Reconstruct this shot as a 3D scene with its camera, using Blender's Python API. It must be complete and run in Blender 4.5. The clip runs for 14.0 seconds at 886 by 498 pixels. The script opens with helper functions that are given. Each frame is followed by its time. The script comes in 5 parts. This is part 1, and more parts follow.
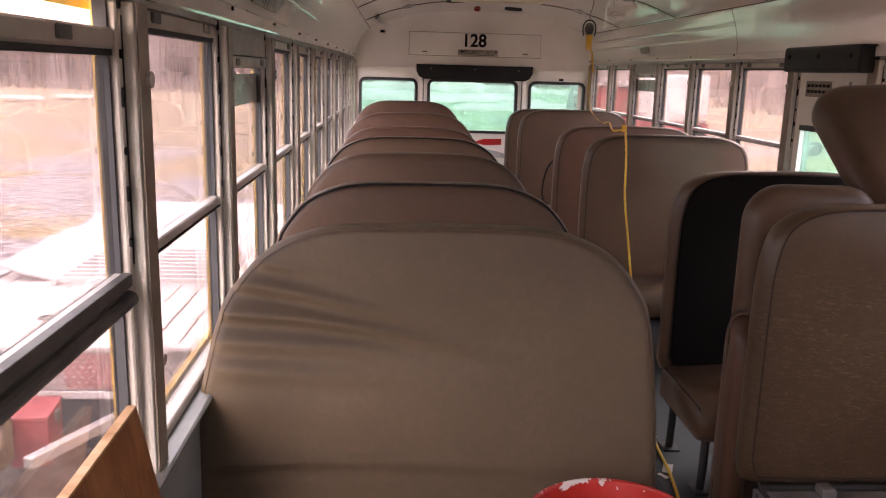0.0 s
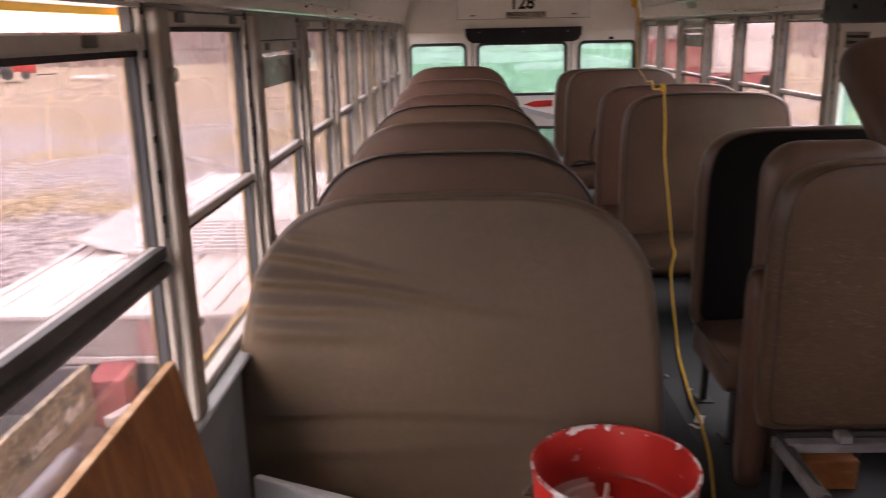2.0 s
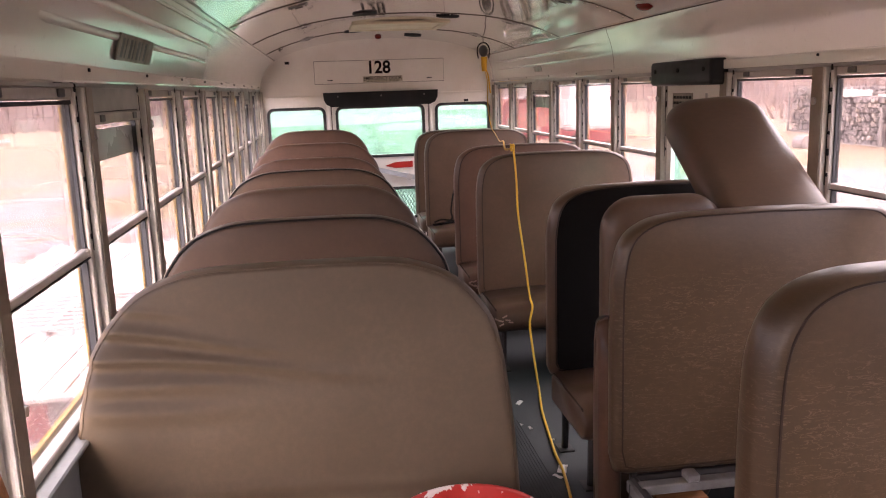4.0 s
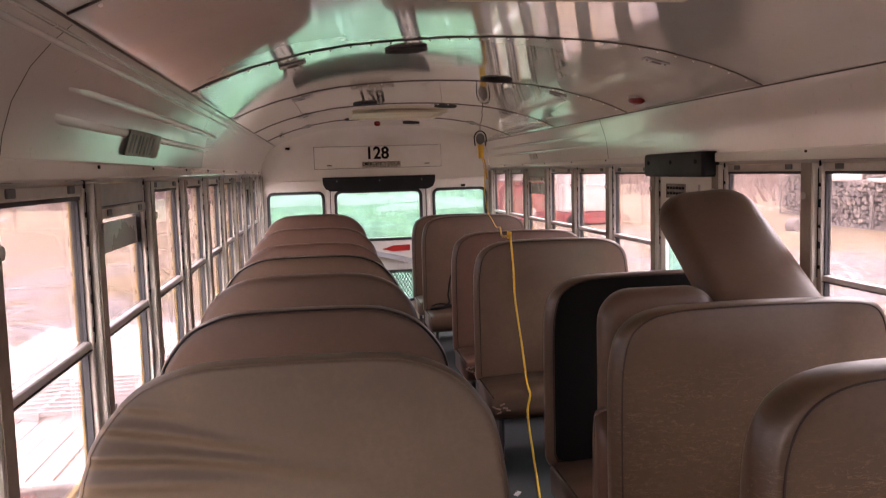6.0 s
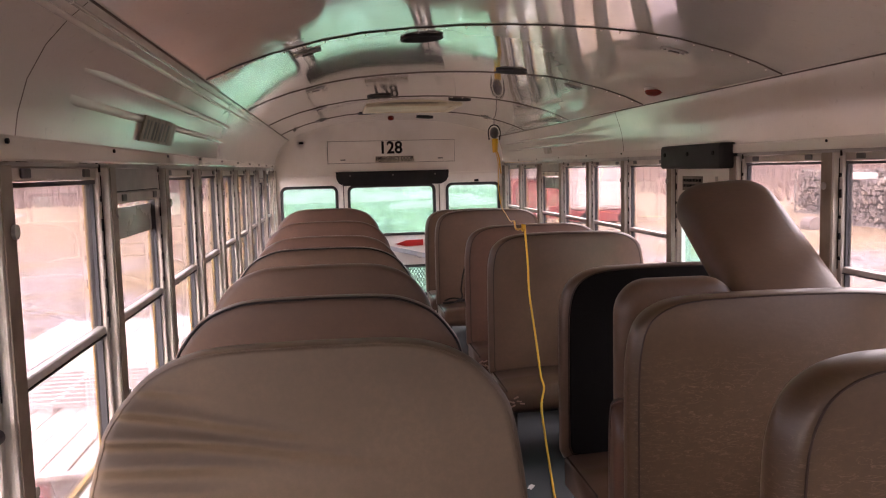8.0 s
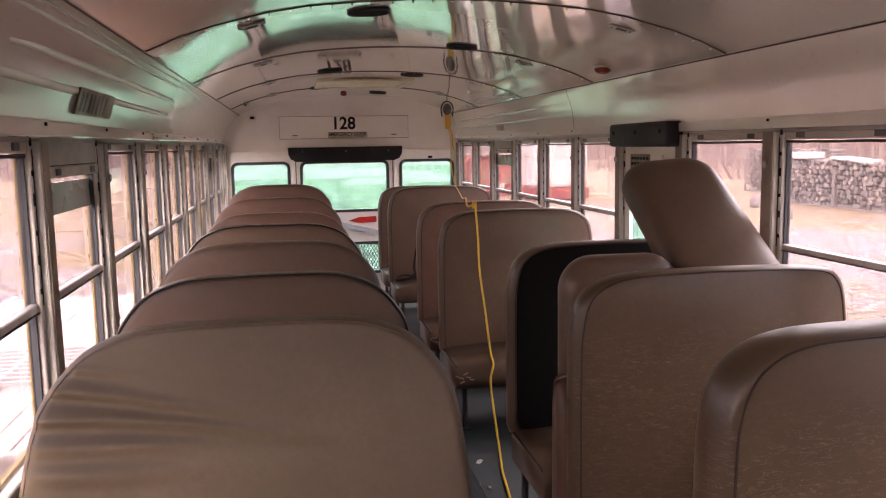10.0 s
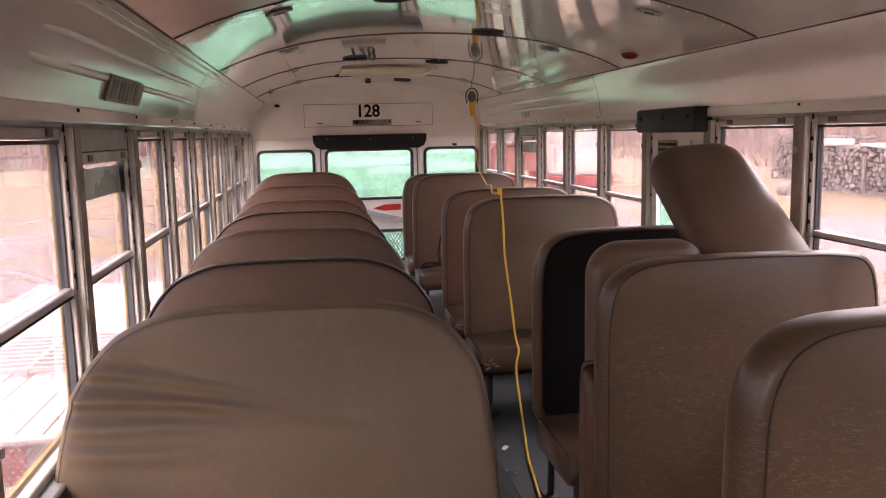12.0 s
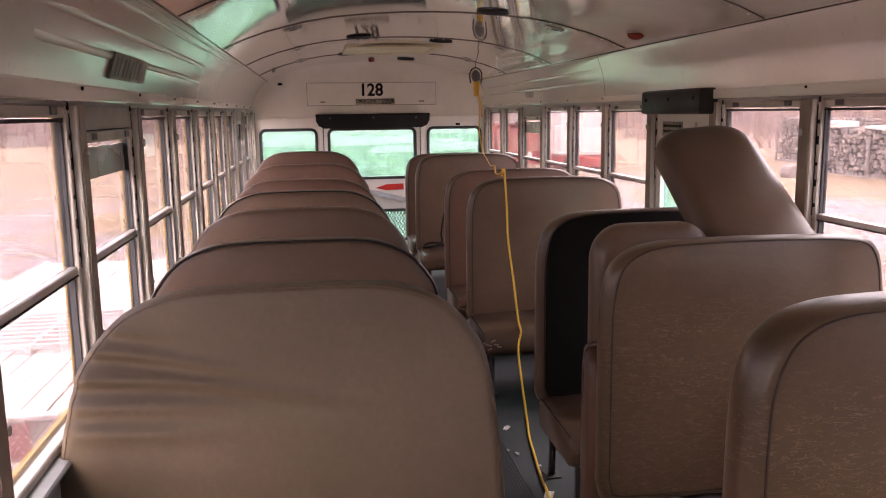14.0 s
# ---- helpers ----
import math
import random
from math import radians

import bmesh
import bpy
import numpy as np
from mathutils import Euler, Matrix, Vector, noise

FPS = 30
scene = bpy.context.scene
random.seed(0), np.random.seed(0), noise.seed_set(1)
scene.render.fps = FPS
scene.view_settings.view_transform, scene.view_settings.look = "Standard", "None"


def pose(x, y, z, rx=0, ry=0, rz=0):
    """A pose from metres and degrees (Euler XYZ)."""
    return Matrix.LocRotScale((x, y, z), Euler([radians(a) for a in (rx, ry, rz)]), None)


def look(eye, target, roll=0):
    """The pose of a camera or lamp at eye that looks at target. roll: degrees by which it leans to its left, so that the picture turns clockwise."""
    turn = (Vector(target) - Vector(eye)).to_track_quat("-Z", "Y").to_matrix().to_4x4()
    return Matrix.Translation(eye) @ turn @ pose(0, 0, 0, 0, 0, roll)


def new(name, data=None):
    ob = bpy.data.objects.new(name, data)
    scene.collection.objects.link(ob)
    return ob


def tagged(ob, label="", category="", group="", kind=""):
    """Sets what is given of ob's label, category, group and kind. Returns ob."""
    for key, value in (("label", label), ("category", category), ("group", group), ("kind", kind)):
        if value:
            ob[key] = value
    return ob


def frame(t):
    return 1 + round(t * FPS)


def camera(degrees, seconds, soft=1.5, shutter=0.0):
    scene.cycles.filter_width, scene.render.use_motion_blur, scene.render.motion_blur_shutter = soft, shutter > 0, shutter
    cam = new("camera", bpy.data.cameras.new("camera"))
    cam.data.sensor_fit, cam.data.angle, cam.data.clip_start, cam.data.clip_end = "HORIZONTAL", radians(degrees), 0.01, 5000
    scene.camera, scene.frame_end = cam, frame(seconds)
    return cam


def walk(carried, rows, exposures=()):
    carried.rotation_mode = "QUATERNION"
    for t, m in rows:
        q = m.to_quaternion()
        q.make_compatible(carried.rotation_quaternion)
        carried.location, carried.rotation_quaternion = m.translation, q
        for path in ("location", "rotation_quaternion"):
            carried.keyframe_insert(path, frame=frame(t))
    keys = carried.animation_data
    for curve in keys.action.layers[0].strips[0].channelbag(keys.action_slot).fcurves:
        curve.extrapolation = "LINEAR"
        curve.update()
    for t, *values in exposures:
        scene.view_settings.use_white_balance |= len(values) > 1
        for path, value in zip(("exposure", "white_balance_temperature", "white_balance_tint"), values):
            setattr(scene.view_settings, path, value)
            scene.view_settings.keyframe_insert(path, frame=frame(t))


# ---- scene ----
cam = camera(56.9, 14.0, soft=1.1, shutter=0.4)
PATH = [
    (0, (-0.734, 0.063, 1.398), (-0.615, 2.014, 0.973), 1.6),
    (0.5, (-0.748, 0.059, 1.406), (-0.698, 2.006, 0.953), 1.2),
    (1, (-0.743, 0.054, 1.402), (-0.859, 1.983, 0.886), -0.1),
    (1.5, (-0.704, -0.008, 1.42), (-0.861, 1.918, 0.905), -1.0),
    (2, (-0.615, -0.075, 1.437), (-0.66, 1.858, 0.923), -1.2),
    (2.5, (-0.565, -0.094, 1.435), (-0.354, 1.831, 0.934), -1.5),
    (3, (-0.55, -0.084, 1.454), (-0.303, 1.852, 1.019), -2.2),
    (5.5, (-0.568, -0.092, 1.447), (-0.264, 1.858, 1.122), -1.4),
    (6, (-0.567, -0.108, 1.494), (-0.278, 1.862, 1.304), -1.6),
    (6.5, (-0.579, -0.104, 1.485), (-0.298, 1.869, 1.324), -1.5),
    (7, (-0.589, -0.089, 1.472), (-0.332, 1.888, 1.308), -1.5),
    (9.5, (-0.542, -0.09, 1.459), (-0.232, 1.871, 1.214), -0.8),
    (10, (-0.539, -0.089, 1.46), (-0.178, 1.862, 1.208), -1.0),
    (10.5, (-0.548, -0.092, 1.458), (-0.171, 1.856, 1.203), -1.4),
    (11, (-0.56, -0.081, 1.455), (-0.208, 1.871, 1.196), -1.5),
    (11.5, (-0.555, -0.087, 1.453), (-0.236, 1.869, 1.183), -1.5),
    (12, (-0.551, -0.089, 1.452), (-0.247, 1.868, 1.173), -1.2),
    (12.5, (-0.547, -0.093, 1.453), (-0.248, 1.863, 1.163), -1.0),
    (13, (-0.553, -0.092, 1.456), (-0.251, 1.861, 1.153), -0.9),
    (13.5, (-0.558, -0.09, 1.458), (-0.258, 1.862, 1.142), -1.0),
    (14, (-0.558, -0.086, 1.456), (-0.26, 1.864, 1.128), -0.8),
]
EXPOSURES = [(t, stops, 6540, 25 if t < 2.2 else 28) for t, stops in ((0.0, 5.15), (0.5, 4.97), (1.0, 4.53), (1.5, 4.53), (2.0, 4.82), (2.5, 5.49), (3.0, 5.57), (5.5, 5.33), (6.5, 5.20), (10.0, 5.26), (14.0, 5.26))]
walk(cam, [(t, look(eye, target, roll)) for t, eye, target, roll in PATH], EXPOSURES)
SKY, SUN = 0.104, 0.65

# ---- daylight: bright overcast sky, wide soft sun ----
world = bpy.data.worlds.new("overcast_sky")
scene.world = world
world.use_nodes = True
wn = world.node_tree.nodes
wl = world.node_tree.links
sky = wn.new("ShaderNodeTexSky")
sky.sky_type = "NISHITA"
sky.sun_disc = False
sky.sun_elevation = radians(42)
sky.sun_rotation = radians(205)
sky.air_density = 1.0
sky.dust_density = 4.0
sky_grey = wn.new("ShaderNodeMixRGB")
sky_grey.inputs[0].default_value = 0.75
sky_grey.inputs[2].default_value = (7.0, 6.9, 7.0, 1)
wl.new(sky.outputs[0], sky_grey.inputs[1])
wl.new(sky_grey.outputs[0], wn["Background"].inputs[0])
wn["Background"].inputs[1].default_value = SKY
sun_data = bpy.data.lights.new("sun", "SUN")
sun_data.energy = SUN
sun_data.angle = radians(70)
sun_data.color = (1.0, 0.97, 0.93)
sun = new("sun", sun_data)
sun.matrix_world = pose(0, 0, 30, 48, 0, 155)

# ---- materials ----


def node_mat(name, color, rough=0.5, metal=0.0, spec=0.5):
    m = bpy.data.materials.new(name)
    m.use_nodes = True
    b = m.node_tree.nodes["Principled BSDF"]
    b.inputs["Base Color"].default_value = (*color, 1)
    b.inputs["Roughness"].default_value = rough
    b.inputs["Metallic"].default_value = metal
    b.inputs["Specular IOR Level"].default_value = spec
    return m


def coords(m, scale=(1, 1, 1), kind="Object"):
    n, k = m.node_tree.nodes, m.node_tree.links
    tc = n.new("ShaderNodeTexCoord")
    mp = n.new("ShaderNodeMapping")
    mp.inputs["Scale"].default_value = scale
    k.new(tc.outputs[kind], mp.inputs[0])
    return mp.outputs[0]


def noise_tex(m, vec, scale, detail=6, rough=0.6, distort=0.0):
    n = m.node_tree.nodes.new("ShaderNodeTexNoise")
    n.inputs["Scale"].default_value = scale
    n.inputs["Detail"].default_value = detail
    n.inputs["Roughness"].default_value = rough
    n.inputs["Distortion"].default_value = distort
    m.node_tree.links.new(vec, n.inputs["Vector"])
    return n.outputs[0]


def ramp(m, fac, stops):
    r = m.node_tree.nodes.new("ShaderNodeValToRGB")
    e = r.color_ramp.elements
    while len(e) < len(stops):
        e.new(0.5)
    for el, (p, c) in zip(e, stops):
        el.position = p
        el.color = (*c, 1) if len(c) == 3 else c
    m.node_tree.links.new(fac, r.inputs[0])
    return r.outputs[0]


def mix(m, fac, a, b, blend="MIX"):
    x = m.node_tree.nodes.new("ShaderNodeMixRGB")
    x.blend_type = blend
    for sock, v in zip(x.inputs, (fac, a, b)):
        if isinstance(v, (int, float)):
            sock.default_value = v
        elif isinstance(v, tuple):
            sock.default_value = (*v, 1)
        else:
            m.node_tree.links.new(v, sock)
    return x.outputs[0]


def bump(m, height, strength=0.3, distance=0.002, after=None):
    b = m.node_tree.nodes.new("ShaderNodeBump")
    b.inputs["Strength"].default_value = strength
    b.inputs["Distance"].default_value = distance
    m.node_tree.links.new(height, b.inputs["Height"])
    if after:
        m.node_tree.links.new(after, b.inputs["Normal"])
    return b.outputs[0]


def plug(m, **socks):
    b = m.node_tree.nodes["Principled BSDF"]
    for key, out in socks.items():
        m.node_tree.links.new(out, b.inputs[{"color": "Base Color", "rough": "Roughness", "normal": "Normal", "metal": "Metallic"}[key]])
    return m


def painted(name, base, worn, rough=0.35, grain=60, blotch=2.5, wave=0.0, spec=0.5):
    """Paint or plastic: blotches of wear at one scale, fine speckle and orange peel at another."""
    m = node_mat(name, base, rough, 0, spec)
    v = coords(m)
    big = noise_tex(m, v, blotch, 5, 0.6)
    fine = noise_tex(m, v, grain, 4, 0.7)
    c = mix(m, ramp(m, big, [(0.42, (0, 0, 0)), (0.72, (1, 1, 1))]), base, worn)
    c = mix(m, ramp(m, fine, [(0.62, (0, 0, 0)), (0.80, (0.5, 0.5, 0.5))]), c, tuple(x * 0.6 for x in worn))
    r = ramp(m, big, [(0.3, (rough * 0.8,) * 3), (0.75, (min(1, rough * 1.5),) * 3)])
    nrm = bump(m, fine, 0.12 if rough > 0.15 else 0.02, 0.001)
    if wave:
        nrm = bump(m, noise_tex(m, coords(m, (1, 1, 1)), 2.2, 1, 0.4), wave, 0.03, nrm)
    return plug(m, color=c, rough=r, normal=nrm)


def vinyl(name, base, rough=0.38, crinkle=0.5, crest_pale=0.5, creased=False):
    """Embossed bus-seat vinyl: fine leather grain, sagging crinkles, paler crests."""
    m = node_mat(name, base, rough)
    m.node_tree.nodes["Principled BSDF"].inputs["Specular IOR Level"].default_value = 0.5
    v = coords(m)
    big = noise_tex(m, v, 3.0, 5, 0.65)
    mid = noise_tex(m, coords(m, (20, 20, 50)), 1.0, 2, 0.5, 0.5)
    vor = m.node_tree.nodes.new("ShaderNodeTexVoronoi")
    vor.inputs["Scale"].default_value = 260
    m.node_tree.links.new(v, vor.inputs["Vector"])
    c = mix(m, ramp(m, big, [(0.35, (0, 0, 0)), (0.7, (1, 1, 1))]), tuple(x * 0.8 for x in base), tuple(x * 1.25 for x in base))
    # fine leather mottling
    mott = noise_tex(m, v, 55.0, 5, 0.7)
    c = mix(m, ramp(m, mott, [(0.42, (0.35, 0.35, 0.35)), (0.62, (0, 0, 0))]), c, tuple(x * 0.72 for x in base))
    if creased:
        # short slanting crease lines, paler along their crests, in a band across the back
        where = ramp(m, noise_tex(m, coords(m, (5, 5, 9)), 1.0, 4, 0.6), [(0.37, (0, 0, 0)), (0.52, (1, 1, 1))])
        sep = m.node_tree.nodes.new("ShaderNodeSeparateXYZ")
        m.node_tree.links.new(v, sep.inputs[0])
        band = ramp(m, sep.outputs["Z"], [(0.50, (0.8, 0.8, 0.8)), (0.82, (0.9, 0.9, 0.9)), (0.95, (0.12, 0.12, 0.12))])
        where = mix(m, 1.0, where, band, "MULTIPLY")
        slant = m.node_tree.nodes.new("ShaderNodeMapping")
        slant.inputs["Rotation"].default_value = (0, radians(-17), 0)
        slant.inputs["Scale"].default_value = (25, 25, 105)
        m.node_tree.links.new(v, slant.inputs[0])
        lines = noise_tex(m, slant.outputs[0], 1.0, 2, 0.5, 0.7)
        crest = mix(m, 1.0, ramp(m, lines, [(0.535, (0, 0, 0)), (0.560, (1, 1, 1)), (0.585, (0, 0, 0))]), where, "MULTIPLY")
        c = mix(m, mix(m, 1.0, crest, (crest_pale * 0.70,) * 3, "MULTIPLY"), c, tuple(min(1, x * 2.2 + 0.045) for x in base))
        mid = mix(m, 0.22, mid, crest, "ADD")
    else:
        c = mix(m, ramp(m, mid, [(0.60, (0, 0, 0)), (0.80, (crest_pale * 0.15,) * 3)]), c, tuple(min(1, x * 1.6 + 0.01) for x in base))
    r = ramp(m, big, [(0.3, (rough,) * 3), (0.75, (min(1, rough * 1.35),) * 3)])
    nrm = bump(m, vor.outputs["Distance"], 0.07, 0.0008)
    nrm = bump(m, mott, 0.05, 0.0012, nrm)
    nrm = bump(m, mid, crinkle, 0.003, nrm)
    return plug(m, color=c, rough=r, normal=nrm)


def pane(name, tint, haze=0.04, dirt=(0.75, 0.72, 0.7)):
    """Window glass: tinted clear body, Fresnel gloss, a thin film of dust."""
    m = bpy.data.materials.new(name)
    m.use_nodes = True
    n, k = m.node_tree.nodes, m.node_tree.links
    n.remove(n["Principled BSDF"])
    clear = n.new("ShaderNodeBsdfTransparent")
    clear.inputs[0].default_value = (*tint, 1)
    gloss = n.new("ShaderNodeBsdfGlossy")
    gloss.inputs["Roughness"].default_value = 0.03
    facing = n.new("ShaderNodeLayerWeight")
    facing.inputs[0].default_value = 0.5
    power = n.new("ShaderNodeMath")
    power.operation = "POWER"
    power.inputs[1].default_value = 5
    k.new(facing.outputs["Facing"], power.inputs[0])
    fres = n.new("ShaderNodeMath")
    fres.operation = "MULTIPLY_ADD"
    fres.inputs[1].default_value = 0.5
    fres.inputs[2].default_value = 0.03
    k.new(power.outputs[0], fres.inputs[0])
    dust = n.new("ShaderNodeBsdfTranslucent")
    dust.inputs[0].default_value = (*dirt, 1)
    film = ramp(m, noise_tex(m, coords(m, (1, 3, 3)), 3.0, 6, 0.7), [(0.35, (haze * 0.4,) * 3), (0.75, (haze * 1.8,) * 3)])
    a = n.new("ShaderNodeMixShader")
    b = n.new("ShaderNodeMixShader")
    k.new(film, a.inputs[0])
    k.new(clear.outputs[0], a.inputs[1])
    k.new(dust.outputs[0], a.inputs[2])
    k.new(fres.outputs[0], b.inputs[0])
    k.new(a.outputs[0], b.inputs[1])
    k.new(gloss.outputs[0], b.inputs[2])
    k.new(b.outputs[0], n["Material Output"].inputs[0])
    return m


M = {}
M["cream_cove"] = painted("cream_satin_paint", (0.87, 0.845, 0.77), (0.80, 0.77, 0.69), 0.16, 30, 1.6, 0.06, 1.0)
M["cream"] = painted("cream_gloss_paint", (0.86, 0.835, 0.755), (0.78, 0.75, 0.665), 0.055, 30, 1.6, 0.14, 1.0)
M["cream_wall"] = painted("cream_end_paint", (0.85, 0.82, 0.75), (0.76, 0.71, 0.63), 0.38, 55, 2.0)
for key, haze in (("cream", 0.045), ("cream_cove", 0.13)):
    enamel = M[key].node_tree.nodes["Principled BSDF"]
    enamel.inputs["Coat Weight"].default_value = 1.0
    enamel.inputs["Coat Roughness"].default_value = haze
    enamel.inputs["Coat IOR"].default_value = 1.55
M["groove"] = node_mat("dirty_joint_sealant", (0.11, 0.085, 0.07), 0.8)
M["alu"] = painted("dull_grey_frame", (0.54, 0.50, 0.44), (0.38, 0.35, 0.305), 0.42, 70, 5.0)
M["pillar"] = painted("grey_green_pillar_paint", (0.66, 0.635, 0.57), (0.52, 0.48, 0.42), 0.36, 60, 4.0)
M["strip"] = painted("tan_weathered_strip", (0.31, 0.26, 0.20), (0.19, 0.15, 0.115), 0.45, 60, 5.0)
M["track"] = painted("dark_window_track", (0.13, 0.13, 0.125), (0.07, 0.07, 0.07), 0.5, 80, 6)
M["black"] = painted("black_rubber", (0.018, 0.018, 0.02), (0.035, 0.033, 0.032), 0.55, 90, 6)
M["pad"] = painted("black_padded_vinyl", (0.012, 0.013, 0.014), (0.024, 0.024, 0.026), 0.42, 120, 5, 0.0, 0.25)
M["wallgrey"] = painted("grey_side_panel", (0.30, 0.32, 0.31), (0.20, 0.21, 0.20), 0.4, 50, 3)
M["yellow"] = painted("school_yellow_paint", (0.72, 0.45, 0.06), (0.60, 0.37, 0.07), 0.35, 60, 3)
M["exitpanel"] = painted("grey_exit_panel", (0.40, 0.39, 0.36), (0.27, 0.26, 0.24), 0.45, 60, 3)
M["screw"] = node_mat("dull_screw", (0.20, 0.19, 0.18), 0.4, 0.8)
M["chrome"] = painted("dull_chrome", (0.55, 0.53, 0.50), (0.4, 0.38, 0.35), 0.3, 90, 8)
M["brown"] = vinyl("brown_vinyl", (0.075, 0.0422, 0.0243), 0.29, 0.10, 0.35)
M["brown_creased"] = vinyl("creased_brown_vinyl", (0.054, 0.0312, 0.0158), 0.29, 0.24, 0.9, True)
M["brown_plain"] = vinyl("taut_brown_vinyl", (0.077, 0.0520, 0.0302), 0.42, 0.10, 0.15)
M["brown_red"] = vinyl("reddish_brown_vinyl", (0.086, 0.043, 0.026), 0.30, 0.10, 0.35)
M["brown_dark"] = vinyl("dark_brown_vinyl", (0.054, 0.0300, 0.0175), 0.30, 0.10, 0.3)
M["black_vinyl"] = vinyl("black_vinyl", (0.006, 0.005, 0.0045), 0.6, 0.07, 0.1)
M["black_vinyl"].node_tree.nodes["Principled BSDF"].inputs["Specular IOR Level"].default_value = 0.07
M["piping"] = node_mat("dark_piping", (0.030, 0.018, 0.013), 0.65, 0, 0.3)
M["foam"] = painted("pale_torn_backing", (0.34, 0.235, 0.19), (0.24, 0.15, 0.12), 0.7, 60, 20)
M["steel"] = painted("black_steel_tube", (0.025, 0.024, 0.024), (0.05, 0.04, 0.035), 0.4, 70, 8)
M["bracket"] = painted("worn_steel_bracket", (0.22, 0.21, 0.20), (0.12, 0.10, 0.09), 0.35, 50, 10)
# clear side panes given a strong dark tint to tone down the bright outdoors
M["glass"] = pane("side_glass", (0.338, 0.323, 0.317), 0.006)
M["glass_green"] = pane("green_tinted_glass", (0.245, 0.352, 0.315), 0.012, (0.5, 0.7, 0.62))
M["glass_strip"] = painted("smoked_strip", (0.50, 0.50, 0.47), (0.40, 0.41, 0.39), 0.25, 50, 4)
M["red"] = painted("red_plastic", (0.48, 0.022, 0.015), (0.36, 0.02, 0.015), 0.32, 40, 5)
M["white"] = painted("white_splash_paint", (0.75, 0.70, 0.68), (0.6, 0.55, 0.52), 0.5, 40, 5)
M["redlens"] = node_mat("dark_red_lens", (0.22, 0.02, 0.012), 0.2)
M["cord"] = node_mat("yellow_cord_jacket", (0.78, 0.46, 0.03), 0.4)
M["plate"] = painted("tarnished_label_plate", (0.26, 0.22, 0.17), (0.16, 0.135, 0.10), 0.4, 60, 12)
M["ink"] = node_mat("black_ink", (0.010, 0.009, 0.009), 0.85, 0, 0.2)
M["labelbg"] = painted("yellowed_label", (0.56, 0.50, 0.40), (0.48, 0.42, 0.33), 0.5, 60, 6)
M["amber"] = painted("yellowed_hatch_skirt", (0.70, 0.62, 0.42), (0.6, 0.52, 0.36), 0.4, 50, 4)
M["greybox"] = painted("light_grey_plastic", (0.52, 0.53, 0.54), (0.42, 0.43, 0.44), 0.4, 60, 4)
M["galv"] = painted("galvanised_sheet", (0.62, 0.58, 0.58), (0.50, 0.45, 0.46), 0.4, 40, 3)
# colour of the pinkish reflection painted on the trailer's front plate
M["maroon"] = painted("maroon_reflection", (0.36, 0.16, 0.17), (0.42, 0.24, 0.24), 0.4, 40, 3)
M["bluegrey"] = painted("blue_grey_tube_paint", (0.16, 0.165, 0.20), (0.22, 0.22, 0.26), 0.4, 60, 4)
M["tyre"] = painted("tyre_rubber", (0.02, 0.02, 0.02), (0.05, 0.045, 0.04), 0.8, 60, 6)
M["darkbed"] = painted("dark_bed_liner", (0.10, 0.09, 0.10), (0.16, 0.14, 0.14), 0.6, 60, 3)
M["wagonside"] = painted("weathered_blue_grey_boards", (0.10, 0.105, 0.12), (0.16, 0.15, 0.16), 0.7, 20, 1.5)
M["greentarp"] = painted("green_tarpaulin", (0.015, 0.20, 0.13), (0.035, 0.26, 0.18), 0.45, 20, 1.5)
M["greysheet"] = painted("grey_white_sheet", (0.52, 0.47, 0.47), (0.45, 0.40, 0.40), 0.5, 12, 0.8)
M["plate_grey"] = painted("dull_tread_plate", (0.36, 0.33, 0.335), (0.28, 0.25, 0.26), 0.4, 40, 3)
# toolbox red shifted to pink: the window haze is mixed into the colour
M["dusty_red"] = painted("hazed_red_paint", (0.46, 0.10, 0.11), (0.50, 0.22, 0.22), 0.5, 30, 5)
M["bright_rail"] = painted("bare_aluminium_rail", (0.66, 0.63, 0.60), (0.50, 0.47, 0.45), 0.36, 70, 4)
M["whitetarp"] = painted("white_tarpaulin", (0.66, 0.58, 0.57), (0.58, 0.50, 0.49), 0.5, 20, 0.8)
M["barnred"] = painted("weathered_red_boards", (0.34, 0.06, 0.06), (0.42, 0.13, 0.12), 0.6, 20, 1.0)
M["greyboard"] = painted("weathered_grey_wood", (0.34, 0.30, 0.29), (0.24, 0.21, 0.20), 0.8, 30, 2)

# plywood: long figured grain
m = node_mat("orange_plywood", (0.42, 0.17, 0.05), 0.45)
v = coords(m, (1, 5, 1.6))
g1 = noise_tex(m, v, 3.0, 6, 0.6, 1.0)
g2 = noise_tex(m, coords(m, (1, 55, 9)), 3.0, 5, 0.7)
c = ramp(m, g1, [(0.3, (0.24, 0.080, 0.022)), (0.5, (0.38, 0.145, 0.045)), (0.7, (0.52, 0.235, 0.085))])
c = mix(m, ramp(m, g2, [(0.60, (0, 0, 0)), (0.68, (0.55, 0.55, 0.55))]), c, (0.64, 0.45, 0.28))
M["ply"] = plug(m, color=c, normal=bump(m, g2, 0.2, 0.001))
M["plyedge"] = painted("pale_plywood_edge", (0.72, 0.46, 0.24), (0.45, 0.24, 0.10), 0.6, 90, 20)

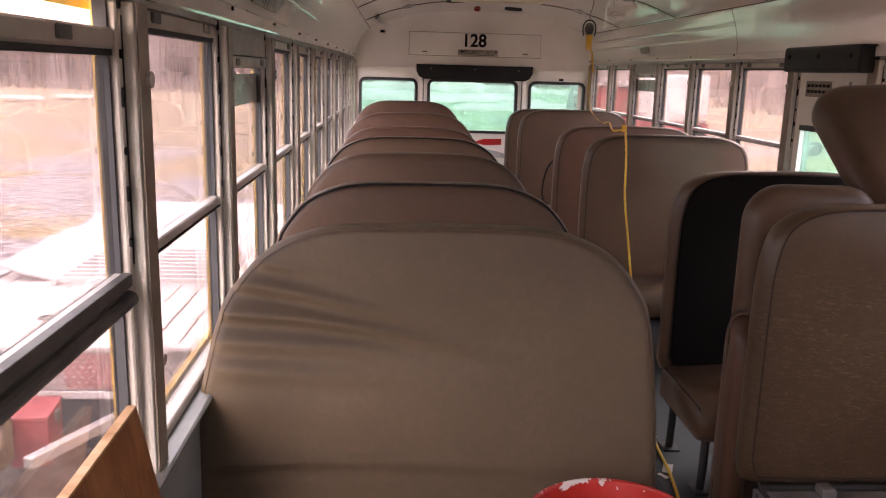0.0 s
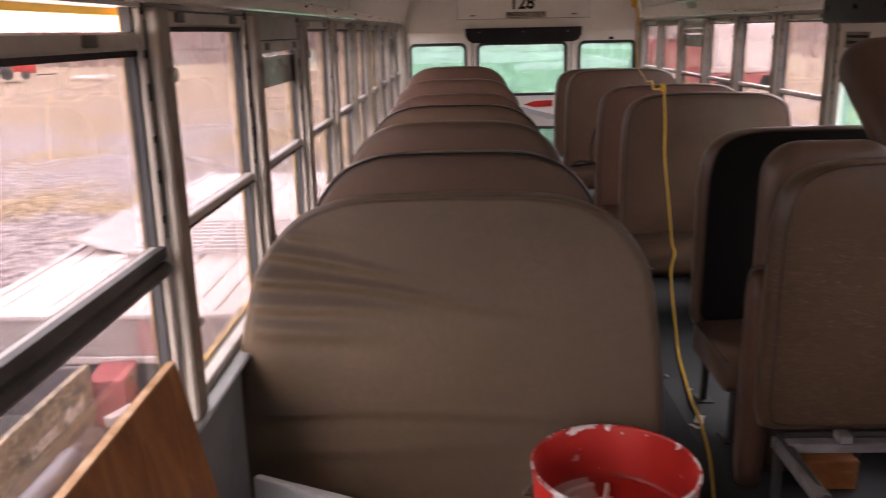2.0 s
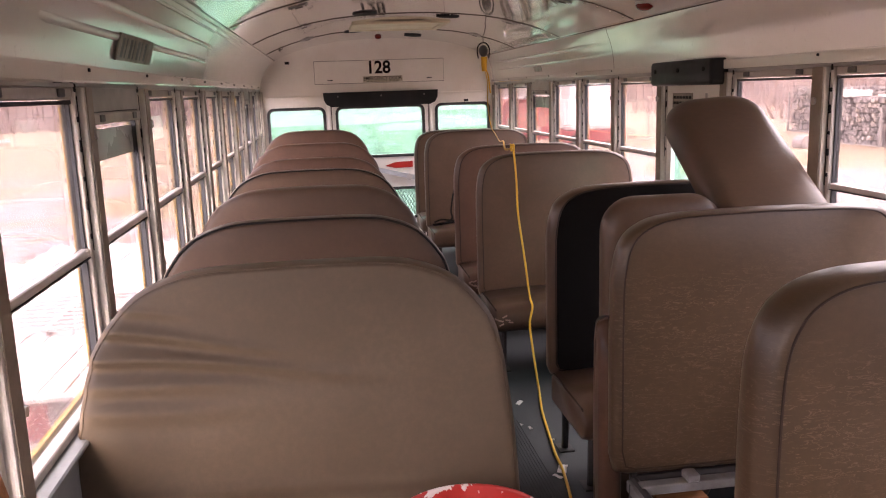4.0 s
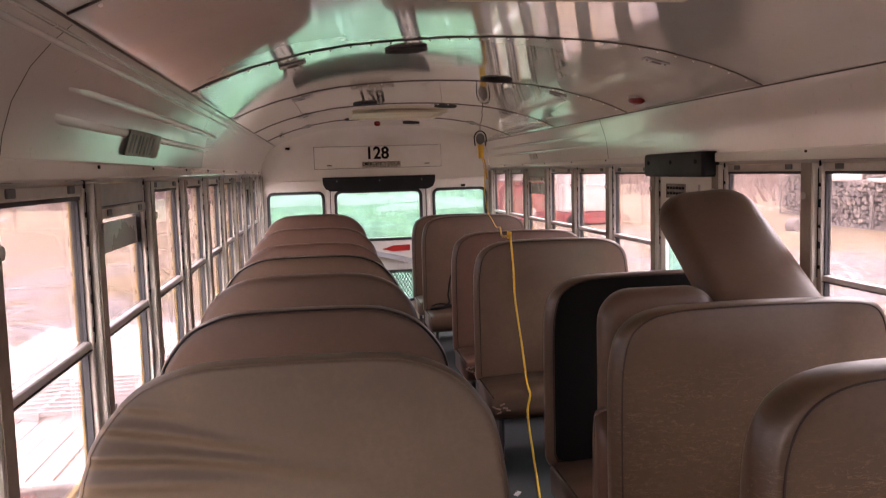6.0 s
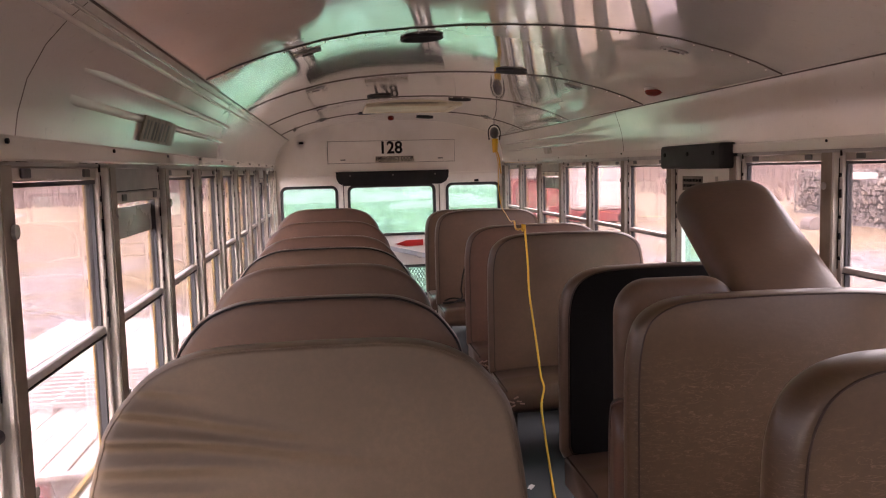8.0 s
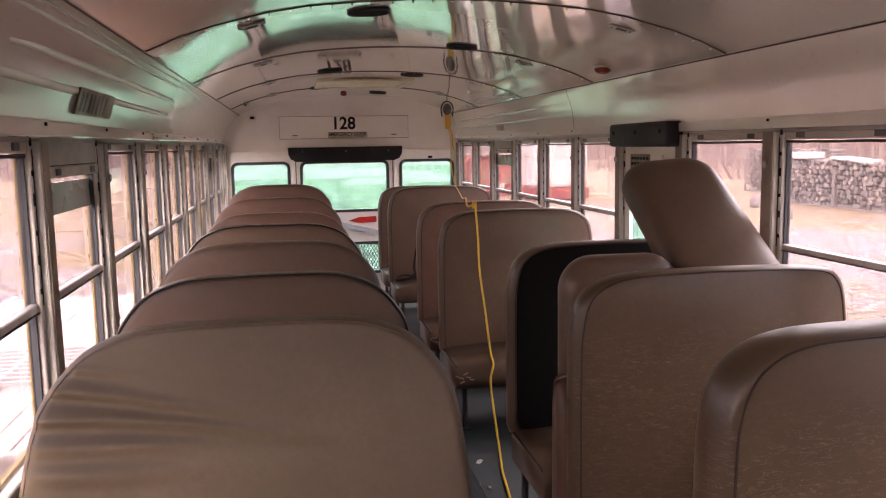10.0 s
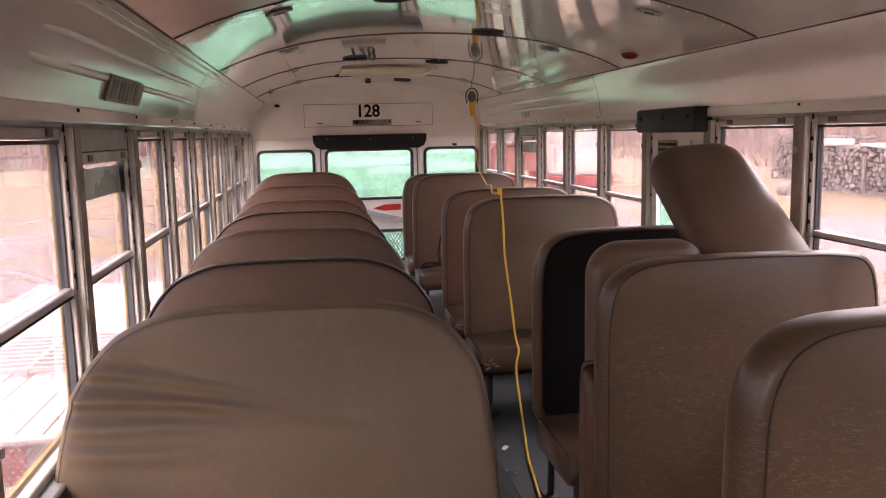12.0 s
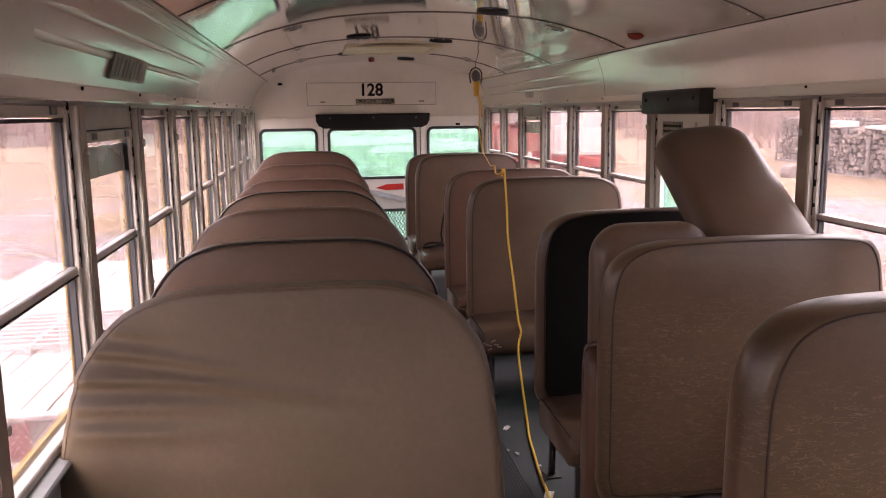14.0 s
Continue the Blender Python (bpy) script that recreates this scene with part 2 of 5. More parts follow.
# aisle rubber: dark blue grey, dusty, scuffed
m = node_mat("dark_rubber_floor", (0.05, 0.055, 0.062), 0.6, 0, 0.22)
v = coords(m)
b1 = noise_tex(m, v, 2.2, 7, 0.7)
b2 = noise_tex(m, v, 40, 5, 0.7)
c = ramp(m, b1, [(0.3, (0.034, 0.038, 0.042)), (0.6, (0.060, 0.064, 0.068)), (0.8, (0.100, 0.100, 0.100))])
c = mix(m, ramp(m, b2, [(0.64, (0, 0, 0)), (0.78, (0.6, 0.6, 0.6))]), c, (0.13, 0.125, 0.12))
M["rubber"] = plug(m, color=c, rough=ramp(m, b1, [(0.3, (0.5,) * 3), (0.7, (0.75,) * 3)]), normal=bump(m, b2, 0.3, 0.002))

# camouflage side panel
m = node_mat("camouflage_print", (0.2, 0.16, 0.1), 0.5)
v = coords(m, (1, 1.0, 2.5))
n1 = noise_tex(m, v, 9, 3, 0.5, 1.0)
n2 = noise_tex(m, v, 22, 3, 0.5, 0.8)
c = ramp(m, n1, [(0.38, (0.09, 0.075, 0.05)), (0.48, (0.20, 0.155, 0.09)), (0.58, (0.34, 0.27, 0.17)), (0.66, (0.13, 0.10, 0.06))])
c = mix(m, ramp(m, n2, [(0.56, (0, 0, 0)), (0.6, (1, 1, 1))]), c, (0.42, 0.35, 0.25))
M["camo"] = plug(m, color=c)

# wooden decking
m = node_mat("bleached_deck_boards", (0.68, 0.60, 0.58), 0.8)
v = coords(m, (14, 1, 1))
n1 = noise_tex(m, v, 3, 6, 0.6)
oi = m.node_tree.nodes.new("ShaderNodeObjectInfo")
c = ramp(m, n1, [(0.3, (0.54, 0.47, 0.46)), (0.7, (0.80, 0.73, 0.71))])
c = mix(m, 0.25, c, ramp(m, oi.outputs["Random"], [(0, (0.55, 0.48, 0.47)), (1, (0.85, 0.79, 0.77))]))
M["deck"] = plug(m, color=c, normal=bump(m, n1, 0.4, 0.004))

# ground: gravel and old snowless stubble, straw, leaf litter
m = node_mat("gravel_and_straw", (0.4, 0.35, 0.33), 0.95, 0, 0.2)
v = coords(m)
big = noise_tex(m, v, 0.10, 4, 0.55, 0.6)
mid = noise_tex(m, v, 0.9, 6, 0.7)
fine = noise_tex(m, v, 6.5, 8, 0.78)
gravel = ramp(m, fine, [(0.38, (0.12, 0.09, 0.092)), (0.46, (0.27, 0.225, 0.227)), (0.55, (0.47, 0.41, 0.41)), (0.64, (0.64, 0.575, 0.575))])
straw = ramp(m, fine, [(0.38, (0.10, 0.066, 0.036)), (0.49, (0.32, 0.23, 0.135)), (0.60, (0.58, 0.46, 0.32))])
sep = m.node_tree.nodes.new("ShaderNodeSeparateXYZ")
m.node_tree.links.new(v, sep.inputs[0])
patch = mix(m, 0.35, big, mid)
c = mix(m, ramp(m, patch, [(0.45, (0, 0, 0)), (0.53, (1, 1, 1))]), gravel, straw)
far = m.node_tree.nodes.new("ShaderNodeMapRange")
far.inputs["From Min"].default_value = 18
far.inputs["From Max"].default_value = 32
m.node_tree.links.new(sep.outputs["Y"], far.inputs["Value"])
c = mix(m, far.outputs[0], c, mix(m, ramp(m, mid, [(0.40, (0, 0, 0)), (0.66, (1, 1, 1))]), straw, ramp(m, fine, [(0.35, (0.20, 0.145, 0.12)), (0.65, (0.50, 0.39, 0.34))])))
hgt = mix(m, 0.5, mid, fine)
M["ground"] = plug(m, color=c, normal=bump(m, hgt, 0.9, 0.12))

# rough grass behind the bus
m = node_mat("rough_pasture", (0.16, 0.18, 0.10), 0.95, 0, 0.2)
v = coords(m)
big = noise_tex(m, coords(m, (0.5, 0.16, 1)), 0.9, 6, 0.7)
fine = noise_tex(m, coords(m, (1, 0.22, 1)), 2.4, 8, 0.85)
c = ramp(m, fine, [(0.30, (0.035, 0.04, 0.03)), (0.46, (0.12, 0.13, 0.095)), (0.57, (0.30, 0.30, 0.24)), (0.64, (0.9, 0.88, 0.85))])
c = mix(m, ramp(m, big, [(0.42, (0, 0, 0)), (0.62, (0.8, 0.8, 0.8))]), c, (0.22, 0.24, 0.13))
M["grass"] = plug(m, color=c, normal=bump(m, fine, 0.9, 0.15))

# bark and hillside colours lifted to include the pale haze over the distance
m = node_mat("bare_winter_wood", (0.22, 0.17, 0.16), 0.9, 0, 0.2)
n1 = noise_tex(m, coords(m), 0.4, 5, 0.7)
M["bark"] = plug(m, color=ramp(m, n1, [(0.3, (0.27, 0.215, 0.205)), (0.55, (0.38, 0.30, 0.285)), (0.75, (0.48, 0.40, 0.375))]))
m = node_mat("leafless_hillside", (0.3, 0.22, 0.2), 1.0, 0, 0.1)
n1 = noise_tex(m, coords(m, (1, 1, 0.55)), 0.30, 8, 0.75)
n2 = noise_tex(m, coords(m, (1, 1, 0.5)), 0.06, 4, 0.6)
c = ramp(m, n1, [(0.32, (0.28, 0.22, 0.21)), (0.55, (0.36, 0.28, 0.265)), (0.72, (0.45, 0.37, 0.35))])
M["woods"] = plug(m, color=mix(m, ramp(m, n2, [(0.4, (0, 0, 0)), (0.65, (0.7, 0.7, 0.7))]), c, (0.42, 0.31, 0.25)))
# log tones brightened so the washed-out haze is part of their colour
m = node_mat("split_firewood", (0.4, 0.3, 0.25), 0.9, 0, 0.2)
geo = m.node_tree.nodes.new("ShaderNodeNewGeometry")
n1 = noise_tex(m, coords(m), 8, 5, 0.7)
c = ramp(m, geo.outputs["Random Per Island"], [(0, (0.11, 0.09, 0.092)), (0.5, (0.27, 0.23, 0.232)), (0.85, (0.41, 0.35, 0.32)), (1, (0.56, 0.47, 0.41))])
M["log"] = plug(m, color=mix(m, 0.3, c, ramp(m, n1, [(0.3, (0.1, 0.08, 0.08)), (0.7, (0.6, 0.52, 0.48))])))

# red bucket with white paint drips near the rim
m = node_mat("red_bucket_plastic", (0.5, 0.02, 0.015), 0.3)
v = coords(m)
sep = m.node_tree.nodes.new("ShaderNodeSeparateXYZ")
m.node_tree.links.new(v, sep.inputs[0])
n1 = noise_tex(m, v, 22, 4, 0.6, 0.5)
n2 = noise_tex(m, v, 7, 4, 0.6)
def span(out, lo, hi, top):
    n = m.node_tree.nodes.new("ShaderNodeMapRange")
    n.inputs["From Min"].default_value = lo
    n.inputs["From Max"].default_value = hi
    n.inputs["To Max"].default_value = top
    m.node_tree.links.new(out, n.inputs["Value"])
    return n.outputs[0]


def plus(a, b):
    n = m.node_tree.nodes.new("ShaderNodeMath")
    m.node_tree.links.new(a, n.inputs[0])
    m.node_tree.links.new(b, n.inputs[1])
    return n.outputs[0]


# white paint: splashes on the rim, a run down one flank, a dried pool on the inner floor
splash = plus(n1, span(sep.outputs["Z"], 0.345, 0.374, 0.20))
run = plus(n2, span(sep.outputs["Y"], -0.02, -0.165, 0.30))
pool = plus(n2, span(sep.outputs["X"], 0.03, -0.06, 0.25))
floor_only = span(sep.outputs["Z"], 0.2505, 0.2495, 1.0)
c = mix(m, ramp(m, n2, [(0.35, (0, 0, 0)), (0.7, (1, 1, 1))]), (0.44, 0.024, 0.016), (0.36, 0.020, 0.015))
c = mix(m, ramp(m, splash, [(0.69, (0, 0, 0)), (0.72, (1, 1, 1))]), c, (0.72, 0.66, 0.64))
c = mix(m, ramp(m, run, [(0.66, (0, 0, 0)), (0.72, (1, 1, 1))]), c, (0.74, 0.68, 0.67))
pool_mask = mix(m, 1.0, ramp(m, pool, [(0.62, (0, 0, 0)), (0.66, (0.8, 0.8, 0.8))]), floor_only, "MULTIPLY")
c = mix(m, pool_mask, c, (0.60, 0.52, 0.50))
M["bucket"] = plug(m, color=c)

# ---- mesh helpers ----


def mesh_ob(name, bm, mats, smooth=False):
    bmesh.ops.recalc_face_normals(bm, faces=bm.faces)
    me = bpy.data.meshes.new(name)
    bm.to_mesh(me)
    bm.free()
    for mt in (mats if isinstance(mats, (list, tuple)) else [mats]):
        me.materials.append(M[mt])
    if smooth:
        for p in me.polygons:
            p.use_smooth = True
    return new(name, me)


def part(name, bm, material, parent, label="", smooth=False):
    ob = mesh_ob(name, bm, material, smooth)
    ob.parent = parent
    if label:
        tagged(ob, label)
    return ob


def share(ob, m, parent=None):
    """One more object on the same mesh."""
    o = ob.copy()
    scene.collection.objects.link(o)
    o.parent = parent or ob.parent
    o.matrix_basis = m
    return o


def thing(name, label, category, group="", kind="", at=None):
    ob = new(name)
    ob.empty_display_size = 0.1
    if at is not None:
        ob.matrix_basis = at
    return tagged(ob, label, category, group, kind)


def box(x0, x1, y0, y1, z0, z1, bev=0.0, segs=2, bm=None):
    made = bmesh.new()
    bmesh.ops.create_cube(made, size=1)
    for v in made.verts:
        v.co = Vector(((x0 + x1) / 2 + v.co.x * (x1 - x0), (y0 + y1) / 2 + v.co.y * (y1 - y0), (z0 + z1) / 2 + v.co.z * (z1 - z0)))
    if bev:
        bmesh.ops.bevel(made, geom=made.edges, offset=bev, segments=segs, affect="EDGES", profile=0.6)
    if bm is None:
        return made
    return join(bm, made)


def join(bm, other, m=None):
    tmp = bpy.data.meshes.new("tmp")
    if m is not None:
        other.transform(m)
    other.to_mesh(tmp)
    other.free()
    bm.from_mesh(tmp)
    bpy.data.meshes.remove(tmp)
    return bm


def tube(points, radius, sides=8, closed=False, bm=None):
    """A round bar along a line of points."""
    bm = bm or bmesh.new()
    pts = [Vector(p) for p in points]
    rings = []
    n = len(pts)
    up = Vector((0.31, 0.2, 0.93))
    for i, p in enumerate(pts):
        a = pts[(i - 1) % n] if closed or i else p
        b = pts[(i + 1) % n] if closed or i < n - 1 else p
        d = (b - a).normalized()
        u = d.cross(up).normalized()
        w = u.cross(d).normalized()
        rings.append([bm.verts.new(p + radius * (math.cos(k * math.tau / sides) * u + math.sin(k * math.tau / sides) * w)) for k in range(sides)])
    for i in range(n if closed else n - 1):
        a, b = rings[i], rings[(i + 1) % n]
        for k in range(sides):
            bm.faces.new((a[k], a[(k + 1) % sides], b[(k + 1) % sides], b[k]))
    if not closed:
        bm.faces.new(rings[0])
        bm.faces.new(rings[-1])
    return bm


def curve_points(ctrl, per=10):
    """Catmull-Rom through the control points."""
    p = [Vector(c) for c in ctrl]
    p = [p[0] * 2 - p[1]] + p + [p[-1] * 2 - p[-2]]
    out = []
    for i in range(1, len(p) - 2):
        a, b, c, d = p[i - 1:i + 3]
        for k in range(per):
            t = k / per
            out.append(0.5 * (2 * b + (c - a) * t + (2 * a - 5 * b + 4 * c - d) * t * t + (3 * b - a - 3 * c + d) * t ** 3))
    out.append(p[-2])
    return out


def cylinder(r, depth, at, axis="Z", sides=20, r2=None):
    bm = bmesh.new()
    bmesh.ops.create_cone(bm, cap_ends=True, segments=sides, radius1=r, radius2=r if r2 is None else r2, depth=depth)
    rot = {"Z": Matrix(), "X": Matrix.Rotation(radians(90), 4, "Y"), "Y": Matrix.Rotation(radians(90), 4, "X")}[axis]
    bm.transform(Matrix.Translation(at) @ rot)
    return bm


def rounded_rect(x0, x1, z0, z1, r, n=6):
    pts = []
    for cx, cz, a0 in ((x1 - r, z1 - r, 0), (x0 + r, z1 - r, 90), (x0 + r, z0 + r, 180), (x1 - r, z0 + r, 270)):
        for k in range(n + 1):
            a = radians(a0 + 90 * k / n)
            pts.append((cx + r * math.cos(a), cz + r * math.sin(a)))
    return pts


def plate(outer, holes, y0, y1):
    """A wall in the x-z plane from y0 to y1, with the openings cut through."""
    bm = bmesh.new()
    edges = []
    for loop in (outer, *holes):
        vs = [bm.verts.new((x, y0, z)) for x, z in loop]
        edges += [bm.edges.new((vs[i], vs[(i + 1) % len(vs)])) for i in range(len(vs))]
    bmesh.ops.triangle_fill(bm, use_beauty=True, use_dissolve=False, edges=edges)
    ret = bmesh.ops.extrude_face_region(bm, geom=list(bm.faces))
    for v in ret["geom"]:
        if isinstance(v, bmesh.types.BMVert):
            v.co.y = y1
    return bm


def ring_frame(outer, inner, y0, y1):
    """A rubber or metal surround between two loops with equal counts."""
    bm = bmesh.new()
    n = len(outer)
    v = [[bm.verts.new((x, y, z)) for x, z in loop] for loop, y in ((outer, y0), (inner, y0), (inner, y1), (outer, y1))]
    for a in range(4):
        for i in range(n):
            bm.faces.new((v[a][i], v[a][(i + 1) % n], v[(a + 1) % 4][(i + 1) % n], v[(a + 1) % 4][i]))
    return bm


def text_mesh(words, size, m, material, parent, name="lettering", squeeze=1.0, bold=0.02):
    cu = bpy.data.curves.new(name, "FONT")
    cu.body = words
    cu.size = size
    cu.align_x = "CENTER"
    cu.align_y = "CENTER"
    cu.extrude = 0.0006
    cu.offset = bold * size
    tmp = bpy.data.objects.new("tmp", cu)
    me = bpy.data.meshes.new_from_object(tmp)
    bpy.data.objects.remove(tmp)
    me.transform(m @ Matrix.Diagonal((squeeze, 1, 1, 1)))
    me.materials.clear()
    me.materials.append(M[material])
    me.name = name
    ob = new(name, me)
    ob.parent = parent
    return ob

# ---- bus shell ----
REAR, FRONT, HALF = 8.10, -1.75, 1.15
SILL, RAIL, HEAD, EAVE = 0.715, 1.085, 1.487, 1.540
GROUND = -0.95
PITCH = 0.685
LEFT_POSTS = [-1.30, -0.62, 0.06] + [1.39 + PITCH * k for k in range(0, 10)]
RIGHT_POSTS = [4.60 + 0.68 * k for k in range(-9, 6)]

bm = box(-1.22, 1.22, FRONT - 0.05, REAR + 0.06, -0.06, 0.0)
floor = tagged(mesh_ob("floor", bm, "rubber"), "dark blue-grey rubber bus floor, scuffed and dusty", "floor", kind="structure")
bm = bmesh.new()
for k in range(26):
    x = -0.10 + k * 0.0125
    box(x, x + 0.006, 0.6, REAR - 0.1, 0.0, 0.003, bm=bm)
part("ribbed_aisle_strip", bm, "rubber", floor, "ribbed rubber aisle strip")

# lower side walls and the rails above the windows
for side, s in (("left", -1), ("right", 1)):
    door = (3.24, 3.92) if s > 0 else None
    bm = bmesh.new()
    spans = [(FRONT, REAR)] if not door else [(FRONT, door[0]), (door[1], REAR)]
    for y0, y1 in spans:
        xs = sorted((s * 1.145, s * 1.225))
        box(*xs, y0, y1, 0.0, SILL - 0.015, bm=bm)
        xs = sorted((s * 1.115, s * 1.20))
        box(*xs, y0, y1, SILL - 0.015, SILL, 0.004, 1, bm=bm)
    wall = tagged(mesh_ob("wall_" + side, bm, "wallgrey"), "grey painted lower side panel of the bus", "wall", kind="structure")
    bm = bmesh.new()
    for y0, y1 in spans:
        box(*sorted((s * 1.205, s * 1.217)), y0, y1, SILL - 0.04, SILL + 0.006, bm=bm)
        box(*sorted((s * 1.226, s * 1.24)), y0, y1, -0.35, SILL - 0.04, bm=bm)
    box(*sorted((s * 1.205, s * 1.24)), FRONT, REAR, HEAD - 0.012, HEAD + 0.12, bm=bm)
    part("outer_skin", bm, "yellow", wall, "school-bus yellow outer panels")
    bm = bmesh.new()
    box(*sorted((s * 1.122, s * 1.205)), FRONT, REAR, HEAD + 0.008, EAVE, 0.006, 2, bm=bm)
    for v in bm.verts:
        v.co.z += 0.0035 * (v.co.y - 2.0) if v.co.z < HEAD + 0.025 else 0.0
    header = part("header_rail", bm, "cream", wall, "cream rail above the windows")
    part("window_channel", box(*sorted((s * 1.146, s * 1.2045)), FRONT, REAR, HEAD, HEAD + 0.024), "exitpanel", wall, "dull grey channel above the sashes")
    posts = LEFT_POSTS if s < 0 else RIGHT_POSTS
    bolt = None
    for y in posts:
        if bolt is None:
            bolt = part("bolt", cylinder(0.0048, 0.008, (0, 0, 0), "X", 8), "ink", wall)
            bolt.matrix_basis = pose(s * 1.121, y, EAVE - 0.012)
        else:
            share(bolt, pose(s * 1.121, y, EAVE - 0.012), wall)
    bm = bmesh.new()
    for y0, y1 in spans:
        box(*sorted((s * 1.128, s * 1.145)), y0, y1, 0.0, 0.09, 0.004, 1, bm=bm)
    tagged(mesh_ob("baseboard", bm, "black"), "black rubber skirting along the side wall", "baseboard", kind="structure")


def build_pillar(y, s):
    p = thing("pillar", "grey painted window pillar with slotted tracks", "pillar", "window pillars", "structure", pose(s * HALF, y, 0))
    i = -s   # towards the inside of the bus
    bm = box(*sorted((i * 0.020, -i * 0.030)), -0.030, 0.030, SILL, HEAD, 0.006, 2)
    part("post", bm, "pillar", p)
    bm = box(*sorted((i * 0.012, -i * 0.028)), 0.031, 0.060, SILL, HEAD, 0.003, 1)
    part("cover_strip", bm, "strip", p)
    bm = box(*sorted((i * 0.0235, i * 0.0205)), -0.022, 0.030, SILL, HEAD, 0.001, 1)
    part("inner_strip", bm, "strip", p, "tan-brown weathered cover strip")
    bm = box(*sorted((i * 0.002, -i * 0.028)), -0.054, -0.031, SILL, HEAD, 0.003, 1)
    part("track", bm, "alu", p)
    bm = bmesh.new()
    for k, z in enumerate([RAIL + 0.03 + 0.072 * k for k in range(6)]):
        tall = (0.014, 0.024, 0.012, 0.030, 0.014, 0.020)[k]
        box(*sorted((i * 0.0060, i * 0.001)), -0.051, -0.040, z, z + tall, 0.002, 1, bm=bm)
    box(*sorted((i * 0.0035, i * 0.001)), -0.0365, -0.0325, RAIL, HEAD - 0.02, bm=bm)
    part("slots", bm, "ink", p)
    bm = box(*sorted((-i * 0.010, -i * 0.030)), -0.061, -0.055, SILL, HEAD)
    part("gasket", bm, "black", p)
    bm = box(*sorted((-i * 0.031, -i * 0.040)), -0.042, 0.056, SILL - 0.04, HEAD + 0.02)
    part("outer_cap", bm, "yellow", p, "yellow outer pillar cap")
    bm = cylinder(0.013, 0.012, (i * 0.024, 0.018, 1.372), "X", 12)
    part("catch", bm, "chrome", p)
    bm = cylinder(0.010, 0.012, (i * 0.016, 0.045, 0.895), "X", 10)
    part("screw", bm, "chrome", p)
    return p


def build_window(number, y0, y1, s, kind="plain", drop=0.0):
    """A two-sash bus window between two pillars."""
    w = thing("window_%d" % number, "split-sash bus window in a grey metal frame", "window", "", "structure", pose(s * HALF, (y0 + y1) / 2, 0))
    i = -s
    h = (y1 - y0) / 2
    a, b = -h + 0.061, h - 0.0615
    top = HEAD - drop
    rail = RAIL - (0.019 if kind == "driver" else 0.0)
    deep = 0.030
    if kind != "exit":
        part("top_bar", box(*sorted((i * 0.000, -i * 0.03)), a, b, top - deep, top - 0.0005, 0.004, 1), "alu", w)
        part("top_seal", box(*sorted((-i * 0.004, -i * 0.03)), a, b, top - deep - 0.010, top - deep - 0.0005), "black", w)
    for f in (0.16, 0.84):
        y = a + (b - a) * f
        low, proud = (top - deep + 0.007, 0.006) if kind != "exit" else (1.397, 0.014)
        part("latch", box(*sorted((i * proud, i * (proud - 0.006))), y - 0.022, y + 0.022, low, low + 0.019, 0.002, 1), "track", w)
    glass_top = top - deep - 0.005
    if kind == "exit":
        part("exit_panel", box(*sorted((i * 0.004, -i * 0.02)), a, b, 1.425, HEAD - 0.001), "exitpanel", w, "grey painted push-out panel")
        part("exit_bar", box(*sorted((i * 0.010, -i * 0.03)), a, b, 1.391, 1.421, 0.003, 1), "alu", w)
        part("exit_seal", box(*sorted((i * 0.001, -i * 0.03)), a, b, 1.4215, 1.4245), "black", w)
        part("smoked_strip", box(*sorted((-i * 0.022, -i * 0.026)), a, b, 1.290, 1.376), "glass_strip", w, "opaque grey strip across the pane")
        glass_top = 1.290
        part("clear_slit", box(*sorted((-i * 0.022, -i * 0.026)), a, b, 1.3765, 1.3905), "glass", w).visible_shadow = False
    part("meeting_rail", box(*sorted((i * 0.004 if kind == "driver" else i * 0.001, -i * 0.024)), a, b, rail - 0.011, rail + 0.010, 0.003, 1), "bright_rail", w)
    part("rail_seal", box(*sorted((i * 0.002, -i * 0.03)), a, b, rail - 0.0145, rail - 0.0115), "black", w)
    if kind == "driver":
        # inner face of the rail painted dark as its shaded side, below the skylit top
        part("rail_face", box(*sorted((i * 0.0075, -i * 0.008)), a, b, rail - 0.0105, rail + 0.0108, 0.001, 1), "track", w, "dark strip imitating the rail's shaded inner face")
        part("grab_bar", cylinder(0.0135, b - a, (i * 0.002, (a + b) / 2, rail - 0.031), "Y", 14), "track", w, "thick black rubber-covered bar")
    up = part("upper_pane", box(*sorted((-i * 0.018, -i * 0.022)), a, b, rail + 0.01, glass_top), "glass", w)
    lo = part("lower_pane", box(*sorted((-i * 0.0245, -i * 0.0285)), a, b, SILL, rail), "glass", w)
    up.visible_shadow = lo.visible_shadow = False
    part("bottom_bar", box(*sorted((i * 0.000, -i * 0.030)), a, b, SILL, SILL + 0.022, 0.003, 1), "alu", w)
    return w


count = 0
for s, posts in ((-1, LEFT_POSTS), (1, RIGHT_POSTS)):
    for y in posts + [REAR - 0.035]:
        build_pillar(y, s)
    ends = posts + [REAR - 0.035]
    for k in range(len(posts)):
        y0, y1 = ends[k], ends[k + 1]
        if y1 - y0 < 0.2 or (s > 0 and y1 < 0.6) or (s > 0 and abs(y0 - 3.24) < 0.05):
            continue
        count += 1
        mode, gap = "plain", 0.0
        if s < 0 and abs(y0 - 0.06) < 0.05:
            mode, gap = "driver", 0.040
        if (s < 0 and k in (4, 10)) or (s > 0 and abs(y0 - 5.96) < 0.05):
            mode = "exit"
        build_window(count, y0, y1, s, mode, gap)

